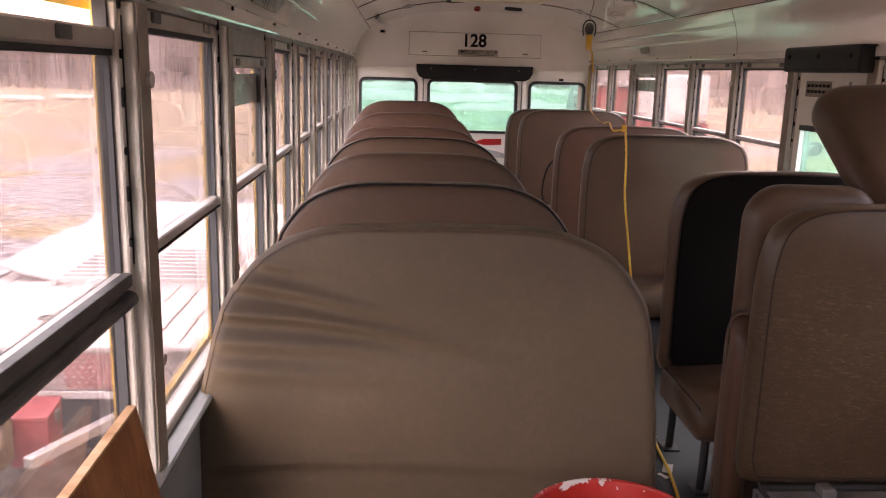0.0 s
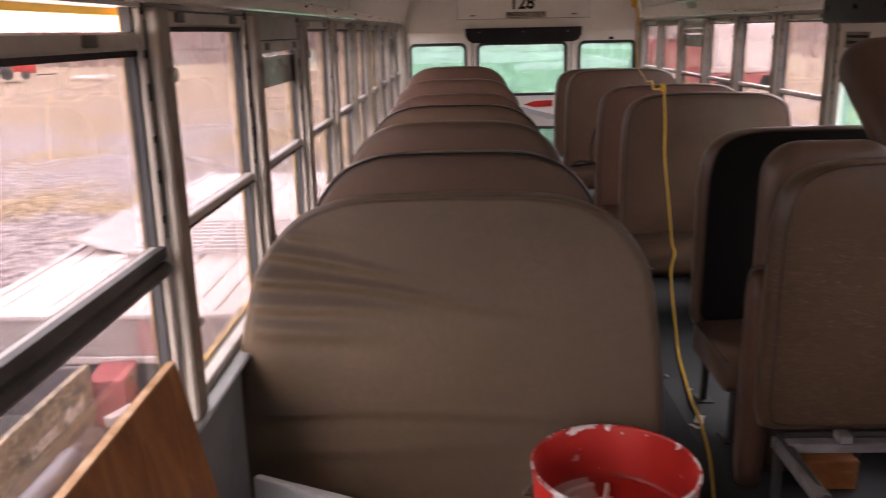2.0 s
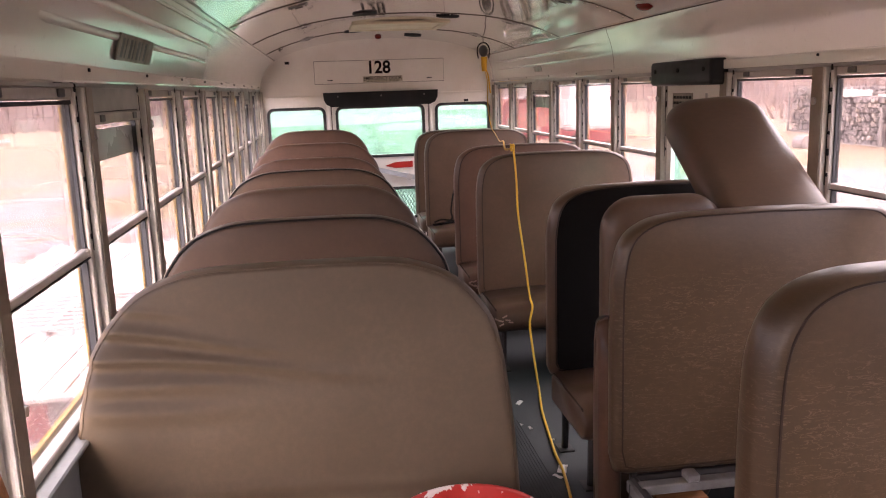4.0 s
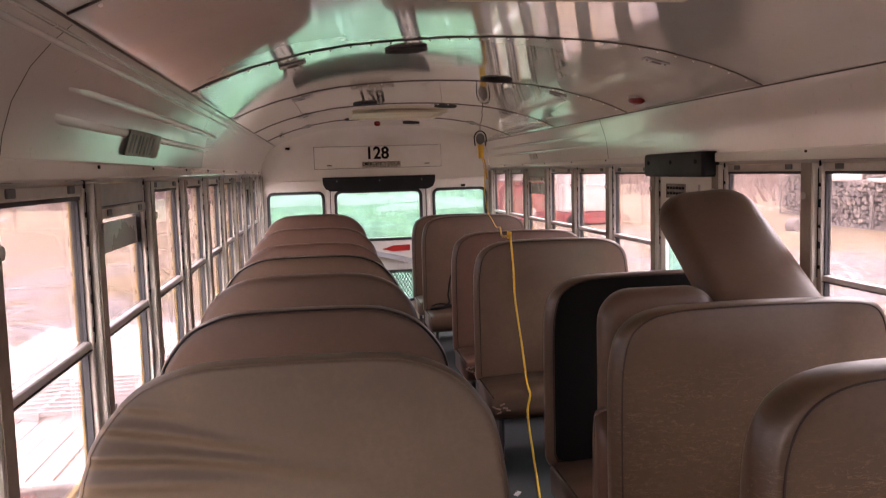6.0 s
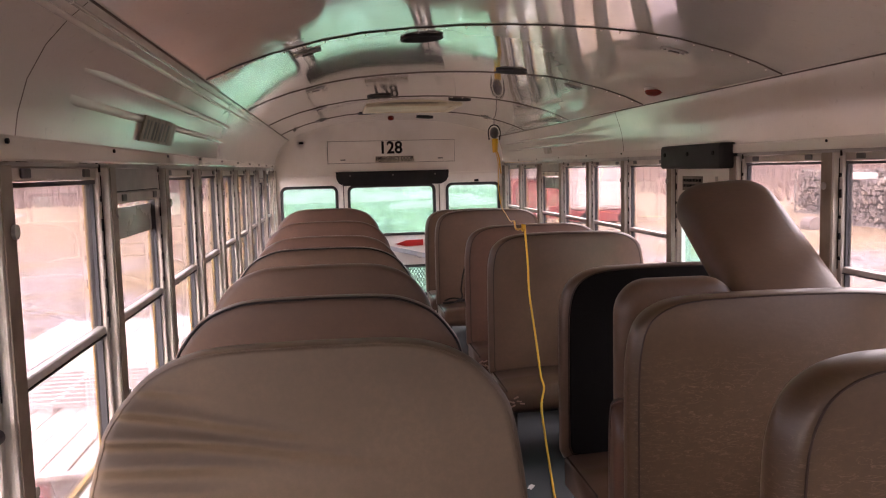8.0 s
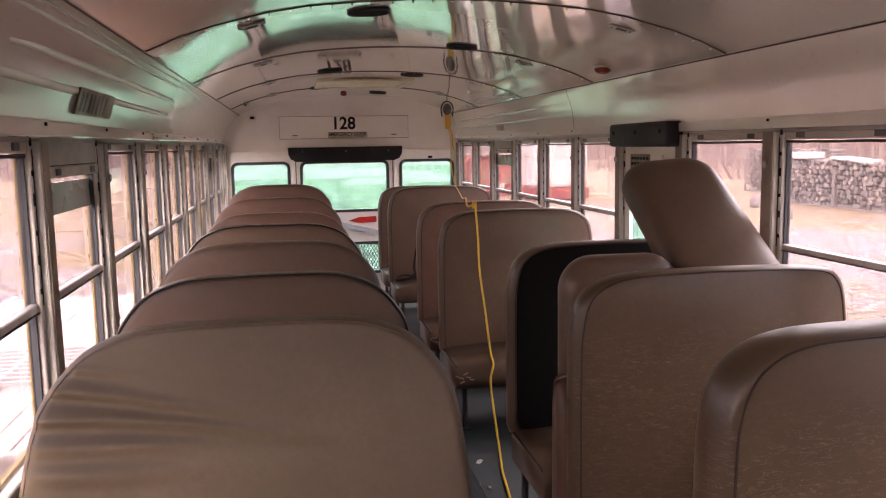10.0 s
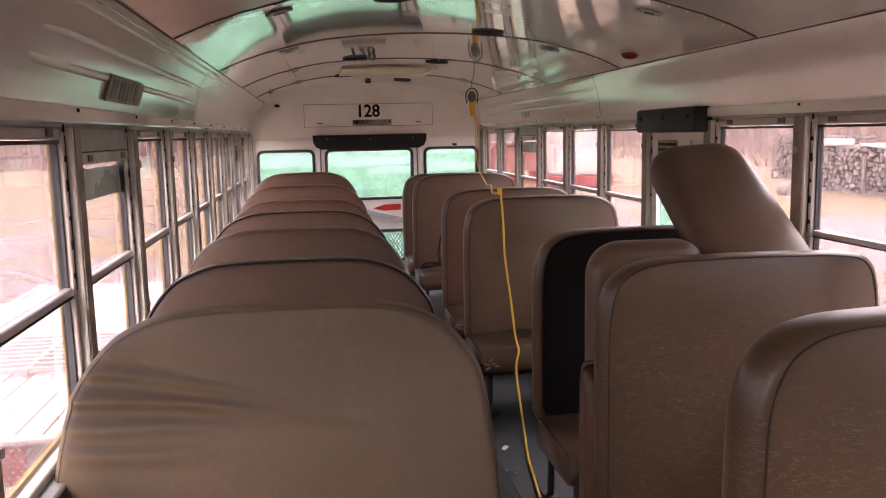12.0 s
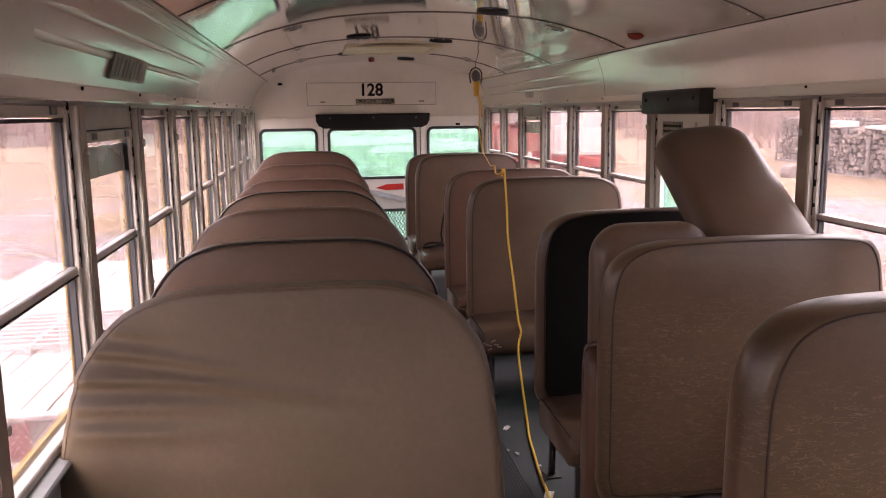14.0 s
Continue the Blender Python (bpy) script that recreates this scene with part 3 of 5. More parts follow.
# side emergency door on the right
d = thing("side_emergency_door", "cream side emergency door with green-tinted glass", "door", "", "structure", pose(HALF, 3.58, 0))
part("door_top_panel", box(0.0, 0.05, -0.345, 0.345, 1.20, HEAD, 0.004, 1), "cream_wall", d)
part("door_lower_panel", box(0.0, 0.05, -0.345, 0.345, 0.0, 0.60, 0.004, 1), "cream_wall", d)
for y in (-0.345, 0.235):
    part("door_stile", box(0.0, 0.05, y, y + 0.11, 0.60, 1.20), "cream_wall", d)
p = part("door_pane", box(0.02, 0.026, -0.235, 0.235, 0.60, 1.20), "glass_green", d)
p.visible_shadow = False
part("door_seal", box(-0.004, 0.0, -0.24, 0.24, 1.175, 1.199), "black", d)
part("door_latch", tube([(-0.03, -0.2, 1.40), (-0.03, -0.2, 1.30), (-0.03, -0.17, 1.27)], 0.006), "chrome", d)
part("notice", box(-0.003, 0.0, 0.0, 0.22, 1.33, 1.40), "plate", d, "small tarnished notice plate")
bm = bmesh.new()
for k in range(2):
    for j in range(6):
        box(-0.005, -0.003, 0.012 + j * 0.034, 0.036 + j * 0.034, 1.347 + k * 0.026, 1.360 + k * 0.026, bm=bm)
part("notice_bars", bm, "ink", d)
pad = thing("door_header_pad", "black padded vinyl cushion above the side emergency door", "pad", at=pose(1.12, 3.56, 1.492))
part("cushion", box(-0.055, 0.03, -0.325, 0.325, -0.056, 0.056, 0.018, 3), "pad", pad, smooth=True)
for y in (-0.26, 0.0, 0.26):
    part("button", cylinder(0.010, 0.008, (-0.056, y, 0.012), "X", 10), "ink", pad)

# ---- curved ceiling: arc sheets and sloping cove panels with open joints ----
CEIL_LEFT = [(1.135, 1.540), (1.128, 1.58), (1.108, 1.64), (1.072, 1.70), (1.030, 1.745), (0.995, 1.774)]
CEIL_RIGHT = [(1.135, 1.540), (1.132, 1.58), (1.124, 1.64), (1.108, 1.70), (1.090, 1.745), (1.083, 1.772)]
CROWN = 0.045
ARC = [(1.03, 1.782), (0.93, 1.826), (0.82, 1.864), (0.64, 1.91), (0.5, 1.934), (0.33, 1.95), (0.15, 1.96), (0.0, 1.962)]
SEAMS = [FRONT] + [1.405 + 1.37 * k for k in range(-1, 5)] + [REAR]
HATCHES = [(0.11, 0.33, 1.42, 2.07), (0.045, 0.36, 6.06, 6.78)]


def shell(bm, line, y0, y1, mat=0, lift=0.0, steps=1):
    rows = [[bm.verts.new((x, y0 + (y1 - y0) * k / steps, z + lift)) for x, z in line] for k in range(steps + 1)]
    for r in range(steps):
        for i in range(len(line) - 1):
            f = bm.faces.new((rows[r][i], rows[r][i + 1], rows[r + 1][i + 1], rows[r + 1][i]))
            f.material_index = mat
            f.smooth = True


full_arc = [(CROWN - x, z) for x, z in ARC] + [(CROWN + x, z) for x, z in reversed(ARC[:-1])]
bm = bmesh.new()
for a, b in zip(SEAMS[:-1], SEAMS[1:]):
    shell(bm, full_arc, a + 0.003, b - 0.003, 0, 0.0, 3)
    # lapped edge of each roof sheet, with the dirty sealant line along its step
    shell(bm, full_arc, a + 0.003, a + 0.045, 0, -0.0035)
    if a > FRONT:
        low = [(x, z - 0.0042) for x, z in full_arc]
        for y in (a - 0.004, a + 0.003):
            rim = [[bm.verts.new((x, y, z)) for x, z in line] for line in (full_arc, low)]
            for i in range(len(low) - 1):
                bm.faces.new((rim[0][i], rim[0][i + 1], rim[1][i + 1], rim[1][i])).material_index = 1
        shell(bm, low, a - 0.004, a + 0.003, 1)
for s in (-1, 1):
    CEIL = CEIL_LEFT if s < 0 else CEIL_RIGHT
    far_joint = 4.78 if s < 0 else 4.60
    for a, b in ((FRONT, 1.47), (1.47, far_joint), (far_joint, REAR)):
        line = [(s * x, z) for x, z in CEIL]
        gap = 0.0025 if s < 0 else 0.004
        shell(bm, line, a + gap, b - gap, 2, 0.0, 3)
        # two pressed beads along the panel
        if (s < 0 and b < 6) or (s > 0 and a > 4):
            for t0 in (1.624, 1.690):
                x0 = float(np.interp(t0, [q[1] for q in CEIL], [q[0] for q in CEIL]))
                y_in, y_out = a + (0.25 if s < 0 else 0.02), b - (0.65 if s < 0 else 0.30)
                rows = []
                for k in range(13):
                    f = k / 12
                    swell = min(1.0, f * 2.2, (1 - f) * 8.0)
                    rows.append([bm.verts.new((s * (x0 + off - 0.0115 * swell * up), y_in + (y_out - y_in) * f, t0 + dz)) for off, dz, up in ((0.0035, -0.009, 0), (0.0022, -0.006, 0.8), (0.0, 0.0, 1.0), (-0.0030, 0.007, 0.8), (-0.0050, 0.012, 0))])
                for r0, r1 in zip(rows[:-1], rows[1:]):
                    for k in range(4):
                        f = bm.faces.new((r0[k], r0[k + 1], r1[k + 1], r1[k]))
                        f.smooth, f.material_index = True, 2
    # dark open joint between cove and roof sheets
    for a, b in ((FRONT, far_joint), (far_joint, REAR)):
        if s < 0:
            shell(bm, [(-0.9960, 1.7738), (-0.9850, 1.7822)], a, b)
            shell(bm, [(-0.9925, 1.7748), (-0.9912, 1.7746), (-0.9890, 1.7765), (-0.9892, 1.7790)], a, b, 1)
        else:
            shell(bm, [(1.0835, 1.7715), (1.0748, 1.7822)], a, b)
            shell(bm, [(1.0812, 1.7728), (1.0800, 1.7726), (1.0778, 1.7752), (1.0782, 1.7780)], a, b, 1)
# folded edge along the top of the left cove panels
shell(bm, [(-1.0330, 1.740), (-1.0265, 1.741), (-1.0210, 1.747), (-1.0260, 1.752)], FRONT, 4.77)
outer = [(-1.16, 1.535), (-1.14, 1.66), (-1.09, 1.78), (-1.0, 1.85), (-0.76, 1.935), (-0.42, 1.982), (0.0, 1.995)]
outer = [(x + (CROWN if x > -1.1 else 0.0), z + 0.01) for x, z in outer] + [(-x + CROWN, z + 0.01) for x, z in reversed(outer[:-1])]
shell(bm, outer, FRONT - 0.05, REAR + 0.06, 1)
top = [(x * 1.03, z + 0.06) for x, z in outer]
shell(bm, top, FRONT - 0.05, REAR + 0.06, 1)
ceiling = tagged(mesh_ob("ceiling", bm, ["cream", "groove", "cream_cove"]), "curved cream gloss ceiling of riveted sheets", "ceiling", kind="structure")

rivet = None
for y in SEAMS[1:-1]:
    for k in range(29):
        u = -0.98 + 1.96 * k / 28
        z = np.interp(abs(u), [q[0] for q in reversed(ARC)], [q[1] for q in reversed(ARC)])
        at = pose(CROWN + u, y + 0.022, z - 0.004)
        if rivet is None:
            bm = bmesh.new()
            bmesh.ops.create_icosphere(bm, subdivisions=1, radius=0.005)
            rivet = part("rivet", bm, "cream_wall", ceiling)
            rivet.matrix_basis = at
        else:
            share(rivet, at, ceiling)


def arc_z(x):
    return float(np.interp(abs(x - CROWN), [q[0] for q in reversed(ARC)], [q[1] for q in reversed(ARC)]))


# longitudinal trims at the cove joint
for s in (-1,):
    bm = bmesh.new()
    for a, b in ((FRONT, 1.40), (1.405, 4.65), (4.655, REAR)):
        box(*sorted((s * 1.001, s * 1.010)), a, b, 1.758, 1.764, 0.0015, 1, bm=bm)
    tagged(mesh_ob("trim", bm, "cream"), "cream strip along the ceiling joint", "trim", kind="structure")

# speaker holes, fixtures, warning lamps
for x, y in ((-0.230, 2.99), (0.338, 4.03), (-0.257, 5.33), (0.327, 5.67), (-0.268, 6.87), (0.293, 7.59)):
    sp = thing("ceiling_speaker", "round black speaker opening in the ceiling", "speaker", "ceiling speakers", at=pose(x, y, arc_z(x) - 0.004, 0, math.degrees(math.atan2(arc_z(x) - arc_z(x + 0.01 * (1 if x > 0 else -1)), 0.01)) * (1 if x > 0 else -1)))
    part("grille", cylinder(0.072, 0.006, (0, 0, 0), "Z", 28), "ink", sp)
    bm = tube([(0.076 * math.cos(a * math.tau / 28), 0.076 * math.sin(a * math.tau / 28), -0.002) for a in range(28)], 0.005, 6, True)
    part("rim", bm, "black", sp)
for y in (2.95, 4.29, 5.58, 6.86):
    for x in (-0.650, 0.735):
        s = 1 if x > 0 else -1
        tilt = math.degrees(math.atan2(arc_z(x) - arc_z(x + 0.05 * s), 0.05)) * s
        fx = thing("ceiling_bracket", "small chromed bracket plate on the ceiling", "bracket", "ceiling brackets", at=pose(x, y, arc_z(x) - 0.004, 0, tilt))
        part("plate", box(-0.050, 0.050, -0.022, 0.022, -0.004, 0.002, 0.002, 1), "chrome", fx)
        part("clip", box(-0.022, 0.022, -0.010, 0.010, -0.010, -0.004, 0.003, 1), "bracket", fx)
        for q in (-0.05, 0.05):
            part("screw", cylinder(0.006, 0.004, (q * 0.75, 0, -0.005), "Z", 8), "screw", fx)
for x, y, z, r in ((0.985, 3.77, 1.815, 0.042), (-0.01, 7.78, 1.955, 0.03)):
    lamp = thing("warning_lamp", "small dark red warning lens on the ceiling", "lamp", "warning lamps", at=pose(x, y, z))
    bm = bmesh.new()
    bmesh.ops.create_uvsphere(bm, u_segments=16, v_segments=8, radius=r)
    bm.transform(Matrix.Diagonal((1.0, 1.0, 0.6, 1)))
    part("lens", bm, "redlens", lamp, smooth=True)
    part("base", cylinder(r * 1.1, 0.012, (0, 0, 0.012), "Z", 16), "chrome", lamp)

# roof hatches
for cx, half, y0, y1 in HATCHES:
    ht = thing("roof_hatch", "roof hatch with a yellowed plastic skirt", "hatch", "roof hatches", at=pose(cx, (y0 + y1) / 2, 1.952))
    L = (y1 - y0) / 2
    bm = bmesh.new()
    for a in ((-half, half, -L, -L + 0.05), (-half, half, L - 0.05, L), (-half, -half + 0.05, -L + 0.05, L - 0.05), (half - 0.05, half, -L + 0.05, L - 0.05)):
        box(*a, -0.016, 0.004, 0.006, 2, bm=bm)
    part("skirt", bm, "amber", ht)
    part("lid", box(-half + 0.05, half - 0.05, -L + 0.05, L - 0.05, -0.008, 0.004, 0.004, 1), "amber", ht)

# plates on the coves
for s, y0, y1, z0, z1 in ((-1, 2.37, 2.83, 1.563, 1.640), (-1, 5.95, 6.15, 1.60, 1.655), (1, 6.20, 6.42, 1.565, 1.612)):
    pl = thing("cove_plate", "tarnished metal plate with illegible lines on the cove panel", "plate", "cove plates", at=pose(s * (1.114 if s < 0 and y0 < 5 else 1.127 - 0.30 * max(0, (z0 + z1) / 2 - 1.60)), (y0 + y1) / 2, (z0 + z1) / 2, 0, -s * 18))
    hy, hz = (y1 - y0) / 2, (z1 - z0) / 2
    part("sheet", box(-0.002, 0.004, -hy, hy, -hz, hz), "plate", pl)
    if y0 < 5:
        for k in range(7):
            y = -hy + 0.03 + k * 0.05
            part("bar", box(*sorted((-s * 0.0045, -s * 0.002)), y, y + (0.012 if k % 2 else 0.026), -hz * 0.75, hz * 0.72), "track", pl)

# ---- rear wall ----
wall_line = [(-1.20, 0.0), (1.20, 0.0), (1.20, 1.53)] + [(x, z) for x, z in CEIL_RIGHT] + [(CROWN + x, z) for x, z in ARC] + [(CROWN - x, z) for x, z in reversed(ARC[:-1])] + [(-x, z) for x, z in reversed(CEIL_LEFT)] + [(-1.20, 1.53)]
wall_line = [(x, z + 0.01 if z > 1.54 else z) for x, z in wall_line]
RW = [(-1.085, -0.545, 0.83, 1.315), (0.555, 1.090, 0.83, 1.315)]
DW = (-0.428, 0.428, 0.825, 1.315)
DL = (-0.30, 0.36, 0.20, 0.50)
holes = [rounded_rect(*q, 0.055) for q in RW] + [rounded_rect(*DW, 0.05), rounded_rect(*DL, 0.04)]
rear = tagged(mesh_ob("wall_rear", plate(wall_line, holes, REAR, REAR + 0.06), "cream_wall"), "cream painted rear wall with three windows", "wall", kind="structure")
for k, q in enumerate(RW + [DW, DL]):
    w = thing("window_%d" % (count + 1 + k), "green-tinted rear window in a black rubber seal", "window", "", "structure", pose(0, REAR, 0))
    o, i = rounded_rect(q[0] - 0.012, q[1] + 0.012, q[2] - 0.012, q[3] + 0.012, 0.065), rounded_rect(q[0] + 0.016, q[1] - 0.016, q[2] + 0.016, q[3] - 0.016, 0.042)
    part("rubber_seal", ring_frame(o, i, -0.012, 0.045), "black", w)
    bm = bmesh.new()
    bm.faces.new([bm.verts.new((x, 0.02, z)) for x, z in i])
    ext = bmesh.ops.extrude_face_region(bm, geom=list(bm.faces))
    for v in ext["geom"]:
        if isinstance(v, bmesh.types.BMVert):
            v.co.y = 0.025
    p = part("pane", bm, "glass_green", w)
    p.visible_shadow = False
bm = bmesh.new()
for k in range(-9, 26):
    for lean in (-1, 1):
        x0 = DL[0] + k * 0.032 if lean > 0 else DL[1] - k * 0.032
        pts = []
        for z in np.linspace(DL[2] + 0.02, DL[3] - 0.02, 9):
            x = x0 + lean * (z - DL[2]) * 0.577
            if DL[0] + 0.016 < x < DL[1] - 0.016:
                pts.append((x, REAR + 0.006 + 0.004 * lean, float(z)))
        if len(pts) > 1:
            tube([pts[0], pts[-1]], 0.0045, 4, bm=bm)
part("door_guard", bm, "track", rear, "dark perforated guard over the lower door pane")
for s in (-1, 1):
    x = s * 0.478
    part("door_edge", box(x - 0.004, x + 0.004, REAR - 0.004, REAR, 0.0, 1.42), "groove", rear)
    part("door_jamb", box(x + (0.008 if s > 0 else -0.045), x + (0.045 if s > 0 else -0.008), REAR - 0.012, REAR, 0.0, 1.42, 0.003, 1), "cream_wall", rear)
for x0, x1 in ((-1.14, -0.535), (0.56, 1.14)):
    part("ledge_strip", box(x0, x1, REAR - 0.008, REAR, 1.418, 1.436, 0.003, 1), "cream_wall", rear)
sign = thing("route_panel", "cream hinged panel with black number above the rear door", "panel", at=pose(0, REAR, 0))
part("panel", box(-0.62, 0.64, -0.012, -0.002, 1.545, 1.758, 0.003, 1), "cream_wall", sign)
# slightly larger dark sheet drawing the shadow line at the panel's edges
part("panel_shadow_line", box(-0.6235, 0.6435, -0.002, 0.0, 1.5415, 1.7615), "groove", sign, "dark sheet imitating the shadow line round the panel")
text_mesh("128", 0.166, pose(0.0, -0.014, 1.685, 90), "ink", sign, "number", 0.95, 0.026)
part("label", box(-0.155, 0.232, -0.014, -0.012, 1.548, 1.606), "labelbg", sign, "yellowed label with black capitals")
text_mesh("EMERGENCY DOOR", 0.052, pose(0.038, -0.0165, 1.583, 90), "ink", sign, "lettering", 0.80, 0.016)
bm = bmesh.new()
for k in range(9):
    box(-0.12 + k * 0.036, -0.095 + k * 0.036, -0.0155, -0.014, 1.553, 1.559, bm=bm)
part("small_print_bars", bm, "ink", sign)
for x in (-0.47, 0.50):
    part("turn_catch", box(x - 0.03, x + 0.022, -0.022, -0.012, 1.572, 1.582, 0.003, 1), "track", sign)
for x, z in ((-0.875, 1.752), (0.86, 1.345)):
    vt = thing("wall_stop", "small black stop on the rear wall", "stop", "wall stops", at=pose(x, REAR, z))
    part("block", box(-0.022, 0.022, -0.012, 0, -0.012, 0.012, 0.003, 1), "ink", vt)
visor = thing("rear_header_pad", "long black padded header cushion over the rear door", "pad", at=pose(0.01, REAR, 1.39))
bm = plate([(-0.56, 0.07), (-0.555, 0.0), (-0.53, -0.045), (-0.48, -0.068), (0.48, -0.068), (0.53, -0.045), (0.555, 0.0), (0.56, 0.07)], [], -0.085, -0.002)
bmesh.ops.bevel(bm, geom=[e for e in bm.edges if len(e.link_faces) == 2 and e.calc_face_angle(0) > 1.0], offset=0.016, segments=2, affect="EDGES")
part("cushion", bm, "pad", visor, smooth=False)
for x in (-0.42, 0.0, 0.42):
    part("button", cylinder(0.008, 0.006, (x, -0.087, 0.03), "Y", 8), "screw", visor)
handle = thing("door_lever", "white lever with a red arrow band on the rear door", "lever", at=pose(0, REAR, 0))
part("arrow", plate([(0.02, 0.725), (0.13, 0.76), (0.30, 0.765), (0.30, 0.705), (0.13, 0.70)], [], -0.008, -0.002), "red", handle, "red arrow sticker")
bm = box(-0.24, 0.24, -0.04, -0.012, -0.022, 0.022, 0.006, 2)
bm.transform(pose(0.10, 0, 0.655, 0, 14, 0))
part("bar", bm, "greybox", handle)
part("pivot", cylinder(0.03, 0.05, (0.26, -0.025, 0.61), "Y", 14), "chrome", handle)

# ---- front end, behind the camera ----
# unseen end wall: low windscreen and grey colour chosen to limit front light
hole = [rounded_rect(-0.95, -0.10, 1.06, 1.40, 0.06), rounded_rect(0.10, 0.95, 1.06, 1.40, 0.06)]
front = tagged(mesh_ob("wall_front", plate(wall_line, hole, FRONT - 0.06, FRONT), "wallgrey"), "unseen grey front wall with a small split windscreen that limits light", "wall", kind="structure")

for x0, x1 in ((-0.95, -0.10), (0.10, 0.95)):
    part("windscreen_pane", box(x0 - 0.005, x1 + 0.005, FRONT - 0.035, FRONT - 0.030, 1.055, 1.405), "glass", front)

# unseen wall added instead of entrance glass, cutting light from the right front
tagged(mesh_ob("wall_light_block", box(1.15, 1.20, FRONT, 0.49, SILL, HEAD), "wallgrey"), "unseen grey wall added to keep light out at the front corner", "wall", kind="structure")

# ---- outdoors ----
bm = bmesh.new()
bmesh.ops.create_grid(bm, x_segments=60, y_segments=60, size=1)
for v in bm.verts:
    # finer near the bus, stretching to the horizon
    x, y = v.co.x, v.co.y
    x, y = math.copysign(abs(x) ** 2.2 * 900, x), math.copysign(abs(y) ** 2.2 * 900, y)
    r = math.hypot(x, y)
    hump = noise.noise(Vector((x * 0.11, y * 0.11, 0))) * 0.10 + noise.noise(Vector((x * 0.02, y * 0.02, 3))) * 0.25
    v.co = Vector((x, y, GROUND + hump * min(1, max(0, r - 12) / 12)))
tagged(mesh_ob("ground", bm, "ground", True), "pale gravel yard with patches of dry straw", "ground", kind="structure")
bm = bmesh.new()
bmesh.ops.create_grid(bm, x_segments=30, y_segments=40, size=1)
for v in bm.verts:
    y = 11 + (v.co.y + 1) * 45
    x = -0.5 + 0.0675 * y + v.co.x * (1.2 + 0.140 * y)
    rise = max(0, y - 14) * 0.008
    edge = max(abs(v.co.x), abs(v.co.y)) > 0.97
    v.co = Vector((x, y, GROUND + (-0.35 if edge else 0.12 + rise + noise.noise(Vector((x * 0.2, y * 0.2, 1))) * 0.15)))
tagged(mesh_ob("pasture", bm, "grass", True), "rough grassy ground with pale stones behind the bus", "grass", kind="structure")


def leafless_woods(spots, name, label):
    bm_v, bm_f = [], []

    def limb(a, b, r0, r1):
        d = (b - a).normalized()
        u = d.orthogonal().normalized()
        w = d.cross(u)
        base = len(bm_v)
        for p, r in ((a, r0), (b, r1)):
            for k in range(3):
                t = k * math.tau / 3
                bm_v.append(p + r * (math.cos(t) * u + math.sin(t) * w))
        for k in range(3):
            bm_f.append((base + k, base + (k + 1) % 3, base + 3 + (k + 1) % 3, base + 3 + k))

    for x, y, hgt in spots:
        lean = Vector((random.uniform(-0.05, 0.05), random.uniform(-0.05, 0.05), 1))
        foot = Vector((x, y, GROUND - 0.1))
        limb(foot, foot + lean * hgt, random.uniform(0.06, 0.16), 0.02)
        for k in range(7):
            f = random.uniform(0.15, 0.9)
            a = foot + lean * hgt * f
            t = random.uniform(0, math.tau)
            ln = hgt * random.uniform(0.12, 0.3)
            b = a + Vector((math.cos(t) * ln, math.sin(t) * ln, ln * random.uniform(0.3, 1.0)))
            limb(a, b, 0.035, 0.008)
            c2 = b + Vector((random.uniform(-1, 1), random.uniform(-1, 1), random.uniform(0.2, 1))) * ln * 0.5
            limb(a.lerp(b, 0.6), c2, 0.018, 0.006)
    me = bpy.data.meshes.new(name)
    me.from_pydata([tuple(v) for v in bm_v], [], bm_f)
    me.materials.append(M["bark"])
    tagged(new(name, me), label, "woods", kind="stuff")


spots = []
for k in range(900):
    t = random.uniform(-0.15, 1.15)
    spots.append((-62 + 75 * t + random.uniform(-9, 9), 84 + random.uniform(-6, 22) + 12 * t, random.uniform(7, 13)))
for k in range(350):
    spots.append((-85 + random.uniform(-14, 14), random.uniform(-20, 100), random.uniform(7, 13)))
for k in range(500):
    spots.append((random.uniform(34, 80), random.uniform(35, 110), random.uniform(7, 13)))
leafless_woods(spots, "far_woods", "bare grey-brown winter woods along the field edge")
bm = bmesh.new()
rows = []
for k in range(121):
    a = radians(-110 + 220 * k / 120 + 90)
    r = 118 + 14 * math.sin(k * 0.7)
    hgt = 15 + 4 * noise.noise(Vector((k * 0.35, 0, 0))) + 2 * math.sin(k * 2.1)
    rows.append([bm.verts.new((math.cos(a) * (r - 14 * (1 - q)), math.sin(a) * (r - 14 * (1 - q)), GROUND - 1 + hgt * q)) for q in (0, 0.25, 0.6, 1)])
for a, b in zip(rows[:-1], rows[1:]):
    for i in range(3):
        bm.faces.new((a[i], b[i], b[i + 1], a[i + 1]))
tagged(mesh_ob("backdrop", bm, "woods", True), "brown wooded hillside in the distance", "hillside", kind="structure")
# dry brush and fallen branches at the field edge
bv, bf = [], []
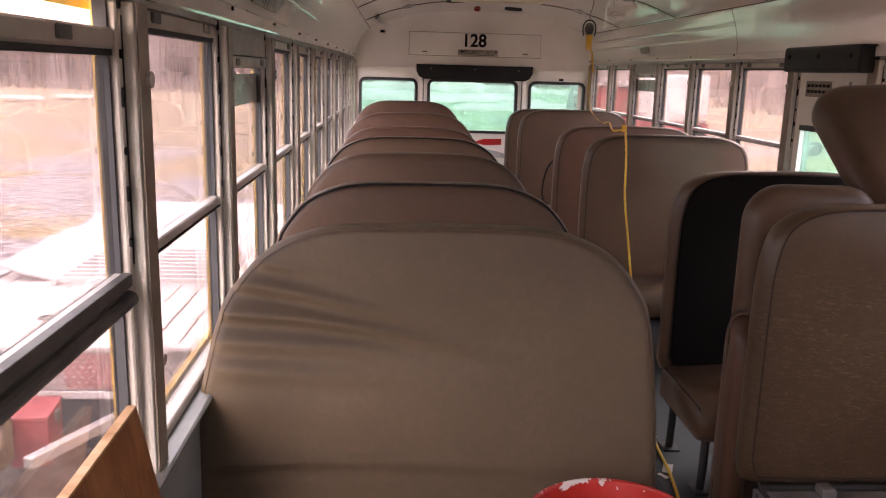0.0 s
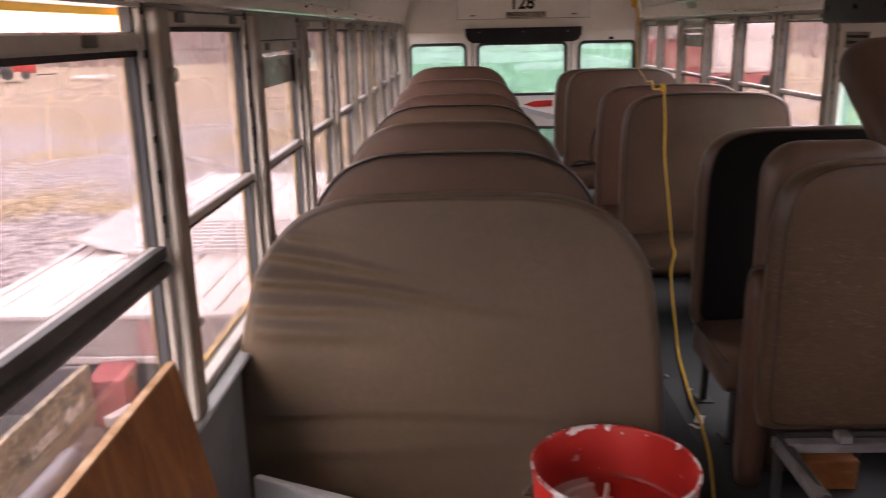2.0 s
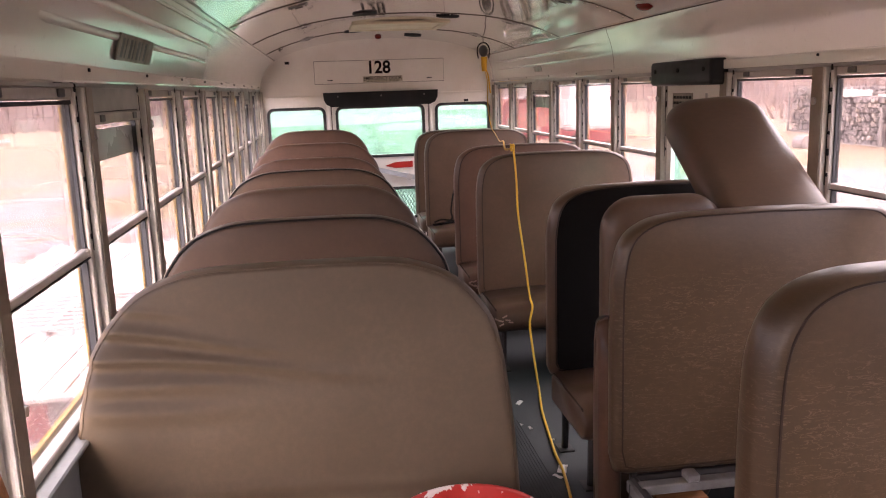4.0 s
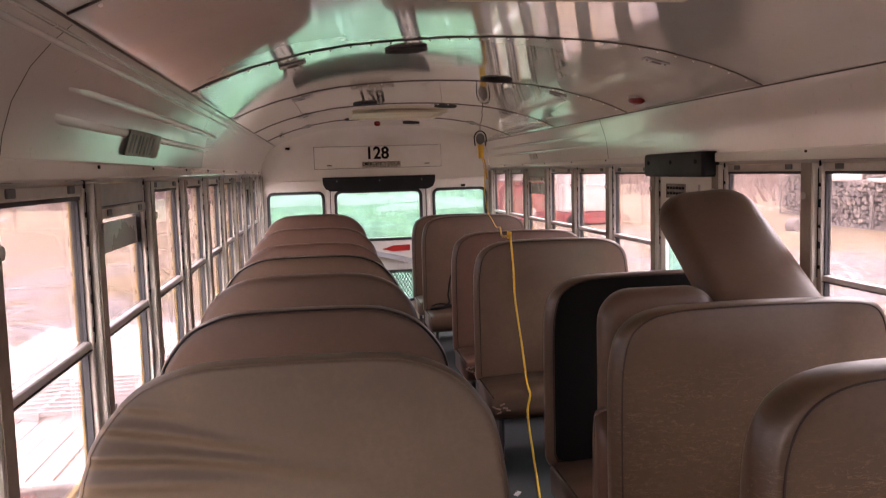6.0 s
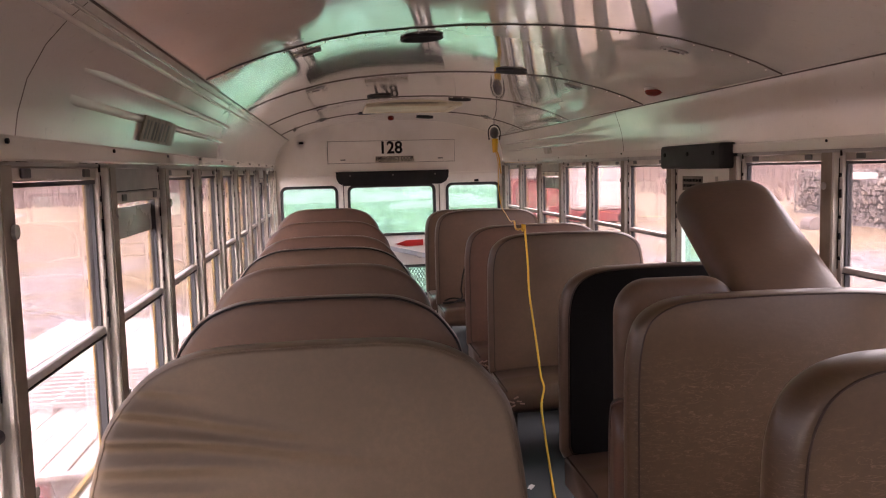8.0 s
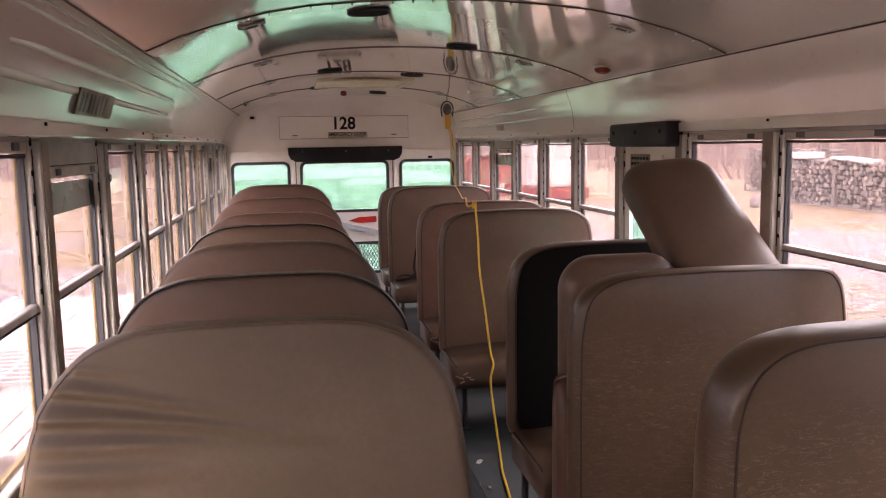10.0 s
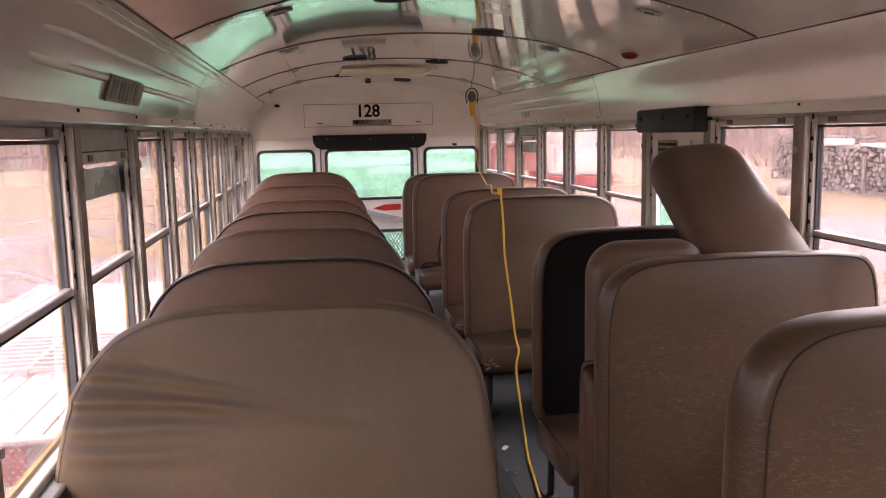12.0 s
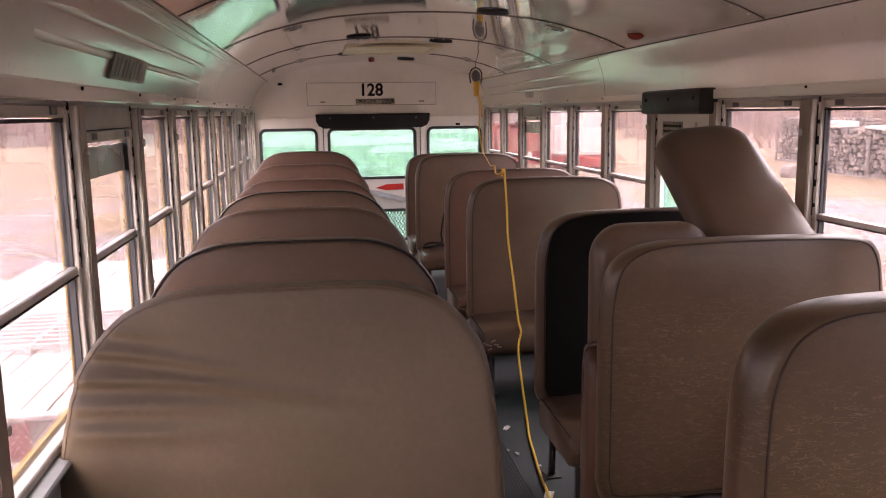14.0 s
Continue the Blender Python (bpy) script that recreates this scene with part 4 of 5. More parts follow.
for k in range(2600):
    if k % 2:
        x, y = random.uniform(-75, 5), random.uniform(74, 84)
    else:
        x, y = random.uniform(24, 60), random.uniform(30, 80)
    ln, t = random.uniform(0.5, 1.6), random.uniform(0, math.tau)
    w = random.uniform(0.05, 0.16)
    b = len(bv)
    p = Vector((x, y, GROUND - 0.1))
    q = p + Vector((math.cos(t) * ln * 0.6, math.sin(t) * ln * 0.6, ln))
    bv += [tuple(p + Vector((w, 0, 0))), tuple(p + Vector((-w, w, 0))), tuple(p + Vector((0, -w, 0))), tuple(q)]
    bf += [(b, b + 1, b + 3), (b + 1, b + 2, b + 3), (b + 2, b, b + 3)]
me = bpy.data.meshes.new("dry_brush")
me.from_pydata(bv, [], bf)
me.materials.append(M["woods"])
tagged(new("dry_brush", me), "tangled dry brush along the edge of the field", "brush", kind="stuff")

# ---- seats ----
SOFT = [(0.512, 0.30), (0.503, 0.50), (0.488, 0.70), (0.460, 0.88), (0.425, 0.957), (0.363, 1.024), (0.282, 1.063), (0.190, 1.079), (0.0, 1.083)]
BARR = [(0.452, 0.30), (0.452, 0.55), (0.449, 0.80), (0.438, 0.92), (0.402, 1.008), (0.340, 1.058), (0.258, 1.083), (0.148, 1.092), (0.0, 1.095)]
BOXY = [(0.447, 0.27), (0.447, 0.55), (0.447, 0.80), (0.441, 0.93), (0.415, 1.020), (0.355, 1.068), (0.270, 1.088), (0.150, 1.093), (0.0, 1.095)]


def back_outline(half, bottom, n=8):
    """Full outline of a seat back from its half profile, round at the foot."""
    up = curve_points([(x, z, 0) for x, z in half], n)
    w = half[0][0]
    right = [(p.x, p.y) for p in up if p.y >= bottom + 0.03]
    foot = [(w * 0.6, bottom), (w - 0.05, bottom + 0.002), (w - 0.012, bottom + 0.012)]
    loop = [(0.0, bottom)] + foot + right
    return loop + [(-x, z) for x, z in reversed(loop[1:-1])]


def padded(loop, thick, edge, rings=7, fold=None, belly=0.0):
    """A stuffed panel: rolled edge all round, faces built of shrinking rings."""
    bm = bmesh.new()
    cx = sum(p[0] for p in loop) / len(loop)
    cz = sum(p[1] for p in loop) / len(loop)
    hw = max(abs(p[0] - cx) for p in loop)
    hh = max(abs(p[1] - cz) for p in loop)

    def ring(shrink, y):
        out = []
        for x, z in loop:
            k = 1 - min(shrink, edge) / hw, 1 - min(shrink, edge) / hh
            f = 1 - max(0.0, shrink - edge) / hw
            px, pz = cx + (x - cx) * k[0] * f, cz + (z - cz) * k[1] * f
            yy = y
            if fold and y < 0:
                yy += fold(px, pz)
            out.append(bm.verts.new((px, yy, pz)))
        return out

    levels = []
    h = thick / 2
    for k in range(6):
        a = radians(90 * k / 5)
        levels.append((edge * (1 - math.sin(a)), -(h - edge) - edge * math.cos(a)))
    face = []
    for k in range(rings, 0, -1):
        f = k / (rings + 0.5)
        face.append((edge + hw * 0.97 * f, -h - belly * math.sin(f * math.pi / 2)))
    seq = face + levels
    seq = seq + [(sh, -y) for sh, y in reversed(levels)] + [(sh, -y) for sh, y in reversed(face)]
    made = [ring(sh, y) for sh, y in seq]
    n = len(loop)
    for a, b in zip(made[:-1], made[1:]):
        for i in range(n):
            bm.faces.new((a[i], a[(i + 1) % n], b[(i + 1) % n], b[i]))
    for r in (made[0], made[-1]):
        mid = bm.verts.new(sum((v.co for v in r), Vector()) / n)
        for i in range(n):
            bm.faces.new((r[i], r[(i + 1) % n], mid))
    return bm


def piping_line(loop, shrink, y):
    cx = sum(p[0] for p in loop) / len(loop)
    cz = sum(p[1] for p in loop) / len(loop)
    hw = max(abs(p[0] - cx) for p in loop)
    hh = max(abs(p[1] - cz) for p in loop)
    return [(cx + (x - cx) * (1 - shrink / hw), y, cz + (z - cz) * (1 - shrink / hh)) for x, z in loop]


def cushion_mesh(w, depth, thick):
    """Seat cushion: rolled front, slightly crowned top."""
    bm = bmesh.new()
    prof = [(0.0, 0.0), (-depth * 0.5, 0.004), (-depth * 0.80, 0.006), (-depth * 0.93, -0.008), (-depth, -0.045), (-depth * 0.985, -thick * 0.78), (-depth * 0.93, -thick), (-depth * 0.5, -thick), (0.0, -thick)]
    rows = []
    xs = [-w, -w + 0.008, -w + 0.035, -w * 0.5, 0, w * 0.5, w - 0.035, w - 0.008, w]
    for x in xs:
        e = (abs(x) / w) ** 14
        rows.append([bm.verts.new((x, y * (1 - 0.05 * e) - 0.01 * e, z * (1 - 0.25 * e) - 0.02 * e + 0.010 * math.cos(x / w * 1.4))) for y, z in prof])
    n = len(prof)
    for a, b in zip(rows[:-1], rows[1:]):
        for i in range(n):
            bm.faces.new((a[i], a[(i + 1) % n], b[(i + 1) % n], b[i]))
    bm.faces.new(rows[0])
    bm.faces.new(rows[-1])
    return bm


def build_seat(name, label, half, x, y, mat, top=1.0, cushion=True, front=None, seat_z=0.352, group="bus seats", seam=True, bold=False, bottom=0.30, shoulder=0.0):
    """A school-bus bench facing the front: padded back, cushion, steel legs."""
    s = thing(name, label, "seat", group, at=pose(x, y, 0))
    loop = [(px, pz * top if pz > 0.6 else pz) for px, pz in back_outline(half, bottom)]
    loop = [(px + shoulder * math.exp(-((px - 0.33) / 0.09) ** 2), pz) for px, pz in loop]
    w = half[0][0]
    bk = part("backrest", padded(loop, 0.085, 0.034, 8, None, 0.0 if front else 0.016), mat, s, smooth=True)
    if front:
        inner = [(p[0], p[2]) for p in piping_line(loop, 0.030, 0)]
        part("front_cover", padded(inner, 0.02, 0.008, 2), front, s, "matte black front cover").location = (0, -0.038, 0)
    if bold:
        part("piping", tube(piping_line(loop, 0.010, -0.036), 0.0040, 6, True), "ink", bk, "thick black piping along the top edge")
    elif seam:
        part("piping", tube(piping_line(loop, 0.026, -0.0415), 0.0028, 6, True), "piping", bk)
    if cushion:
        cu = part("cushion", cushion_mesh(w - 0.005, 0.44, 0.13), mat, s, smooth=True)
        cu.location = (0, -0.035, seat_z)
        part("piping", tube([(-w + 0.012, -0.02, -0.006), (-w + 0.012, -0.38, -0.012), (-w + 0.02, -0.425, -0.05)], 0.004, 5), "piping", cu)
    bm = tube([(-w + 0.06, -0.02, 0.262), (w - 0.06, -0.02, 0.262)], 0.014)
    tube([(-w + 0.06, -0.40, 0.245), (w - 0.06, -0.40, 0.245)], 0.014, bm=bm)
    for q in (-w + 0.07, w - 0.07):
        tube([(q, 0.0, 0.45), (q, -0.02, 0.262), (q, -0.42, 0.245)], 0.013, bm=bm)
    part("seat_frame", bm, "steel", s)
    for q in ((-w + 0.06), (w - 0.10)):
        for yy in (-0.05, -0.38):
            part("leg", tube([(q, yy, 0.26), (q, yy, 0.10), (q, yy + 0.01, 0.0)], 0.0145, 8), "steel", s)
            part("foot_plate", box(q - 0.03, q + 0.03, yy - 0.03, yy + 0.05, 0.0, 0.006), "steel", s)
    return s


def barrier_folds(px, pz):
    """Slack creases running in from the window-side corner."""
    d = 0.0
    for z0, slope, amp, wid, reach in ((1.010, -0.10, 0.006, 0.010, 0.30), (0.965, -0.16, 0.011, 0.014, 0.55), (0.905, -0.13, 0.012, 0.015, 0.75), (0.845, -0.10, 0.007, 0.014, 0.45), (0.775, -0.05, 0.006, 0.018, 0.50), (0.560, -0.02, 0.008, 0.012, 0.95), (0.46, 0.01, 0.004, 0.016, 0.8)):
        t = px + 0.50
        line = z0 + slope * t + 0.008 * math.sin(t * 9 + z0 * 20)
        fade = max(0.0, 1 - t / reach) * min(1, max(0, t + 0.02) * 12)
        u = (pz - line) / wid
        d += 1.2 * amp * fade * (math.exp(-u * u) - 0.75 * math.exp(-(u + 1.9) ** 2 * 0.6))
    d += 0.004 * noise.noise(Vector((px * 3, pz * 4, 0)))
    return -d


# padded barrier behind the driver
b = thing("crash_barrier", "tall brown vinyl crash barrier with slack creases", "barrier", "crash barriers", at=pose(-0.635, 1.755, 0))
loop = [(x * (1 + 0.055 * min(1.0, max(0.0, (0.98 - z) / 0.30))) if x < 0 else x, z) for x, z in back_outline(SOFT, 0.26, 14)]
bk = part("panel", padded(loop, 0.075, 0.030, 60, barrier_folds), "brown_plain", b, smooth=True)
part("piping", tube([(x, y + barrier_folds(x, z), z) for x, y, z in piping_line(loop, 0.014, -0.0330)], 0.0017, 5, True), "brown_plain", bk, "stitched edge seam")
for q in (-0.40, 0.38):
    part("leg", tube([(q, 0, 0.30), (q, 0, 0.0)], 0.016), "steel", b)
    part("foot_plate", box(q - 0.04, q + 0.04, -0.04, 0.04, 0, 0.006), "steel", b)

# padded barrier by the entrance
b = thing("crash_barrier", "brown vinyl crash barrier with fine creases beside the entrance", "barrier", "crash barriers", at=pose(0.750, 1.47, 0))
loop = back_outline([(x, z * 0.968 if z > 0.6 else z) for x, z in BARR], 0.26, 12)
bk = part("panel", padded(loop, 0.13, 0.058, 12, None, 0.012), "brown_creased", b, smooth=True)
part("piping", tube(piping_line(loop, 0.050, -0.0660), 0.0030, 5, True), "piping", bk)
for q in (-0.36, 0.36):
    part("leg", tube([(q, 0, 0.30), (q, 0, 0.0)], 0.016), "steel", b)

# left row
for y, mat, top, piped, label in (
        (2.54, "brown_dark", 0.986, True, "dark brown vinyl bus bench with thick black piping"),
        (3.40, "brown_dark", 0.990, False, "dark purplish-brown vinyl bus bench"),
        (4.20, "brown", 0.990, True, "brown vinyl bus bench with a black seam"),
        (5.10, "brown_red", 0.982, False, "reddish brown vinyl bus bench with a pale seam"),
        (5.96, "brown_red", 1.020, False, "reddish brown vinyl bus bench with a tall back"),
        (7.30, "brown_red", 1.052, False, "reddish brown vinyl bus bench at the rear")):
    build_seat("bus_seat", label, SOFT, -0.635, y, mat, top, bold=piped, seam=False)

# right row
build_seat("bus_seat", "bus bench with a black front cover and brown cushion", BOXY, 0.725, 2.98, "brown", 0.980, True, "black_vinyl", 0.335)
torn = build_seat("bus_seat", "brown vinyl bus bench with a torn cushion corner", BOXY, 0.690, 4.30, "brown", 1.008)
worn = build_seat("bus_seat", "reddish brown vinyl bus bench with a worn cushion", BOXY, 0.690, 5.08, "brown_red", 1.003)
build_seat("bus_seat", "brown vinyl bus bench with loose straps on its cushion", BOXY, 0.690, 6.64, "brown", 1.025)
build_seat("bus_seat", "brown vinyl bus bench at the rear", BOXY, 0.690, 7.40, "brown", 1.0)

# split vinyl and pale backing at the cushion corners on the aisle
for bench, reach in ((torn, 0.07), (worn, 0.05)):
    bm = bmesh.new()
    for k in range(6):
        x = -0.44 + reach * k / 5 + random.uniform(-0.006, 0.006)
        z = 0.312 - 0.014 * (k % 3) + random.uniform(-0.012, 0.012)
        bit = box(-0.013, 0.013, -0.002, 0.002, -0.004, 0.004, 0.0015, 1)
        join(bm, bit, pose(x, -0.474 - 0.006 * (k % 2), z, random.uniform(-30, 30), random.uniform(-40, 40), random.uniform(-20, 20)))
    part("torn_edge", bm, "foam", bench, "split vinyl showing pale backing")

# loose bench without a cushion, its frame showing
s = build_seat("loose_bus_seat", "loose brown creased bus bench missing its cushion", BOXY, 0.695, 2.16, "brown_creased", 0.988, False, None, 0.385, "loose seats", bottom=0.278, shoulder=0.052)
bm = bmesh.new()
box(-0.38, 0.40, -0.10, -0.06, 0.245, 0.275, 0.003, 1, bm=bm)
box(-0.40, -0.365, -0.34, -0.02, 0.225, 0.262, 0.003, 1, bm=bm)
for q in (-0.22, 0.02, 0.26):
    box(q - 0.02, q + 0.02, -0.105, -0.055, 0.275, 0.30, 0.004, 1, bm=bm)
part("cushion_bracket", bm, "bracket", s, "bare worn steel cushion bracket")
bw = thing("wood_offcut", "small pale plywood offcut on the floor under the bench", "wood", at=pose(0.548, 2.30, 0.0))
part("board", box(-0.085, 0.085, -0.03, 0.03, 0.0, 0.10, 0.003, 1), "ply", bw)


def loose_cushion(name, label, m, w, length, thick, mat):
    """A stuffed cushion standing or leaning; length runs up its local z."""
    t = thing(name, label, "cushion", "loose cushions", at=m)
    loop = rounded_rect(-w / 2, w / 2, 0, length, 0.11, 8)
    bk = part("cover", padded(loop, thick, thick * 0.42, 6, None, 0.006), mat, t, smooth=True)
    part("piping", tube(piping_line(loop, thick * 0.22, -thick * 0.40), 0.0035, 5, True), "piping", bk)
    return t


loose_cushion("loose_cushion", "brown vinyl bench cushion standing on end", pose(0.505, 2.405, 0.0, 0, 0, 0), 0.405, 1.098, 0.10, "brown")
loose_cushion("loose_cushion", "brown vinyl bench cushion wedged upright beside the stack", pose(0.290, 2.300, 0.0, 0, 0, 78), 0.17, 0.735, 0.075, "brown_red")
loose_cushion("leaning_cushion", "brown vinyl bench cushion leaning across the seat tops", pose(0.866, 2.235, 0.918, -57, -4, -4), 0.365, 0.80, 0.15, "brown")

# straps lying on a bench
st = thing("loose_straps", "tangle of dark webbing straps on a bench cushion", "straps", at=pose(0.30, 6.30, 0.40))
part("strap", tube(curve_points([(-0.04, -0.02, 0.0), (0.02, -0.10, 0.02), (0.10, -0.06, 0.05), (0.12, 0.10, 0.10), (0.18, 0.24, 0.26), (0.30, 0.27, 0.40)]), 0.007, 6), "ink", st)
part("strap", tube(curve_points([(-0.05, -0.05, 0.01), (0.05, -0.12, 0.03), (0.14, -0.02, 0.02), (0.04, 0.04, 0.03), (-0.03, 0.0, 0.02)]), 0.007, 6), "ink", st)

# ---- work light and its yellow cord ----
wlp = thing("work_light", "caged work light with a yellow handle hanging from the ceiling", "lamp", at=pose(0.705, 6.35, 1.74))
bm = bmesh.new()
bmesh.ops.create_uvsphere(bm, u_segments=14, v_segments=10, radius=0.035)
bm.transform(Matrix.Diagonal((1, 1, 1.3, 1)))
part("head", bm, "track", wlp, smooth=True)
part("cage", tube(curve_points([(-0.042, 0, -0.055), (-0.048, 0, 0.01), (-0.03, 0, 0.05), (0, 0, 0.062), (0.03, 0, 0.05), (0.048, 0, 0.01), (0.042, 0, -0.055)]), 0.005, 6), "ink", wlp)
part("hook", tube([(0, 0, 0.06), (0.0, 0, 0.12), (0.012, 0, 0.135), (0.02, 0, 0.19)], 0.004, 6), "screw", wlp)
part("handle", cylinder(0.020, 0.11, (0.004, 0, -0.10), "Z", 12, 0.026), "cord", wlp, "yellow plastic handle")
cord = [(0.712, 6.35, 1.60), (0.728, 6.33, 1.50), (0.745, 6.42, 1.32), (0.79, 6.53, 1.150), (0.775, 6.30, 1.10), (0.66, 5.60, 1.085), (0.572, 5.08, 1.118), (0.50, 4.70, 1.095), (0.452, 4.30, 1.125), (0.448, 4.245, 1.095), (0.452, 4.215, 0.95), (0.455, 4.20, 0.78), (0.462, 4.10, 0.56), (0.452, 3.96, 0.388), (0.432, 3.82, 0.360), (0.405, 3.77, 0.28), (0.40, 3.66, 0.12), (0.392, 3.55, 0.012), (0.345, 3.32, 0.008), (0.318, 3.14, 0.008), (0.284, 2.90, 0.008), (0.268, 2.72, 0.008), (0.215, 2.42, 0.008), (0.13, 2.10, 0.008), (0.02, 1.80, 0.008), (-0.02, 1.2, 0.008)]
ec = thing("extension_cord", "yellow extension cord draped over seats and along the aisle", "cord")
line = curve_points(cord, 8)
part("cable", tube(line[48:], 0.0058, 8), "cord", ec, smooth=True)
part("upper_cable", tube(line[:52], 0.0036, 6), "cord", ec, smooth=True)
bm = bmesh.new()
for k in range(3):
    c0 = Vector((0.45, 4.29, 1.12 + 0.012 * k))
    tube([c0 + Vector((0.010 * math.cos(a * math.tau / 10), 0.008 * math.sin(a * math.tau / 10), 0.006 * math.sin(a * 1.9))) for a in range(10)], 0.0042, 6, True, bm)
part("knot", bm, "cord", ec)
part("loop", tube(curve_points([(0.712, 6.35, 1.62), (0.735, 6.33, 1.55), (0.742, 6.32, 1.46), (0.752, 6.34, 1.42)]), 0.006, 6), "cord", ec)

# ---- driver's corner ----
pb = thing("plywood_board", "orange-brown plywood board leaning against the side window", "board")
bm = plate([(0.42, 0.20), (1.296, 0.02), (1.287, 0.870), (0.35, 0.855)], [], -0.007, 0.007)
bm.transform(Matrix(((0, 1, 0, -1.092), (1, 0, 0, 0), (0, 0, 1, 0), (0, 0, 0, 1))))
lean = Matrix(((1, 0, -0.2, 0.125), (0, 1, 0, 0), (0, 0, 1, 0), (0, 0, 0, 1)))
bm.transform(lean)
part("sheet", bm, "ply", pb)
bm = plate([(1.288, 0.8725), (0.35, 0.8575), (0.35, 0.8535), (1.288, 0.8685)], [], -0.007, 0.007)
bm.transform(Matrix(((0, 1, 0, -1.092), (1, 0, 0, 0), (0, 0, 1, 0), (0, 0, 0, 1))))
bm.transform(lean)
part("edge", bm, "plyedge", pb, "pale layered cut edge")

bk = thing("bucket", "red plastic bucket splashed with white paint", "bucket", at=pose(-0.302, 1.46, 0.19))
prof = [(0.0, 0.0), (0.150, 0.0), (0.157, 0.01), (0.168, 0.30), (0.1715, 0.362), (0.1745, 0.365), (0.1750, 0.371), (0.1725, 0.3745), (0.1690, 0.373), (0.1670, 0.368), (0.1610, 0.262), (0.1570, 0.250), (0.1530, 0.248), (0.0, 0.248)]
bm = bmesh.new()
rings = [[bm.verts.new((r * math.cos(k * math.tau / 48), r * math.sin(k * math.tau / 48), z)) for k in range(48)] for r, z in prof[1:-1]]
for a, c2 in zip(rings[:-1], rings[1:]):
    for k in range(48):
        bm.faces.new((a[k], a[(k + 1) % 48], c2[(k + 1) % 48], c2[k]))
bm.faces.new(rings[0])
bm.faces.new(rings[-1])
part("pail", bm, "bucket", bk, smooth=True)
part("bail", tube(curve_points([(0.172, 0, 0.33), (0.184, 0.05, 0.27), (0.13, 0.15, 0.21), (0.0, 0.19, 0.19), (-0.13, 0.15, 0.21), (-0.184, 0.05, 0.27), (-0.172, 0, 0.33)]), 0.003, 6), "screw", bk)
bm = bmesh.new()
for r, a0, a1, thick in ((0.125, 1.75, 2.7, 0.006), (0.060, 1.4, 2.6, 0.008), (0.095, 2.3, 3.6, 0.007)):
    tube([((r + 0.004 * math.sin(j * 2.1)) * math.cos(a0 + (a1 - a0) * j / 7), r * math.sin(a0 + (a1 - a0) * j / 7), 0.249) for j in range(8)], thick, 6, bm=bm)
tube([(-0.012, 0.035, 0.249), (-0.008, 0.05, 0.262), (0.0, 0.075, 0.268), (0.004, 0.10, 0.262)], 0.006, 6, bm=bm)
part("paint_crust", bm, "white", bk, "dried white paint residue", True)
cr = thing("step_box", "low grey painted box on the floor under the bucket", "box", at=pose(-0.275, 1.46, 0))
part("body", box(-0.22, 0.22, -0.20, 0.20, 0.0, 0.19, 0.01, 2), "wallgrey", cr)
gb = thing("metal_panel", "light grey sheet-metal panel standing beside the barrier", "panel", at=pose(-1.057, 1.49, 0, 0, 0, -24))
part("sheet", box(0.0, 0.42, -0.02, 0.0, 0.0, 0.53, 0.006, 2), "greybox", gb)
sp = thing("hanging_strap", "yellow strap with a black edge hanging by the driver's window", "strap")
bm = bmesh.new()
ctrl = curve_points([(-1.085, 0.47, 1.46), (-1.092, 0.555, 1.25), (-1.100, 0.592, 1.05), (-1.095, 0.60, 0.80), (-1.09, 0.61, 0.55)], 6)
for a, c2 in zip(ctrl[:-1], ctrl[1:]):
    vs = [bm.verts.new(q) for q in (a + Vector((0, -0.007, 0)), a + Vector((0, 0.007, 0)), c2 + Vector((0, 0.007, 0)), c2 + Vector((0, -0.007, 0)))]
    bm.faces.new(vs)
bmesh.ops.remove_doubles(bm, verts=bm.verts, dist=0.0005)
bmesh.ops.solidify(bm, geom=list(bm.faces), thickness=0.003)
part("webbing", bm, "cord", sp)
bm = tube([c2 + Vector((0.002, -0.010, 0)) for c2 in ctrl], 0.0042, 6)
part("edge_cord", bm, "ink", sp)

# pale stones and low dark ridges on the pasture
bv, bf = [], []
for k in range(700):
    y = 14 + 75 * random.random() ** 1.5
    x = -0.5 + 0.0675 * y + random.uniform(-1, 1) * (1.0 + 0.12 * y)
    r = random.uniform(0.03, 0.10) * (0.6 + y / 60)
    b = len(bv)
    z = GROUND + 0.12 + max(0, y - 14) * 0.008
    for q in range(5):
        a = q * math.tau / 5
        bv.append((x + r * math.cos(a) * 1.4, y + r * math.sin(a), z - 0.15))
    bv.append((x + random.uniform(-0.3, 0.3) * r, y, z + r * random.uniform(0.15, 0.4)))
    bf += [(b + q, b + (q + 1) % 5, b + 5) for q in range(5)]
me = bpy.data.meshes.new("field_stones")
me.from_pydata(bv, [], bf)
me.materials.append(M["white"])
tagged(new("field_stones", me), "scattered pale stones in the rough grass", "stones", kind="stuff")
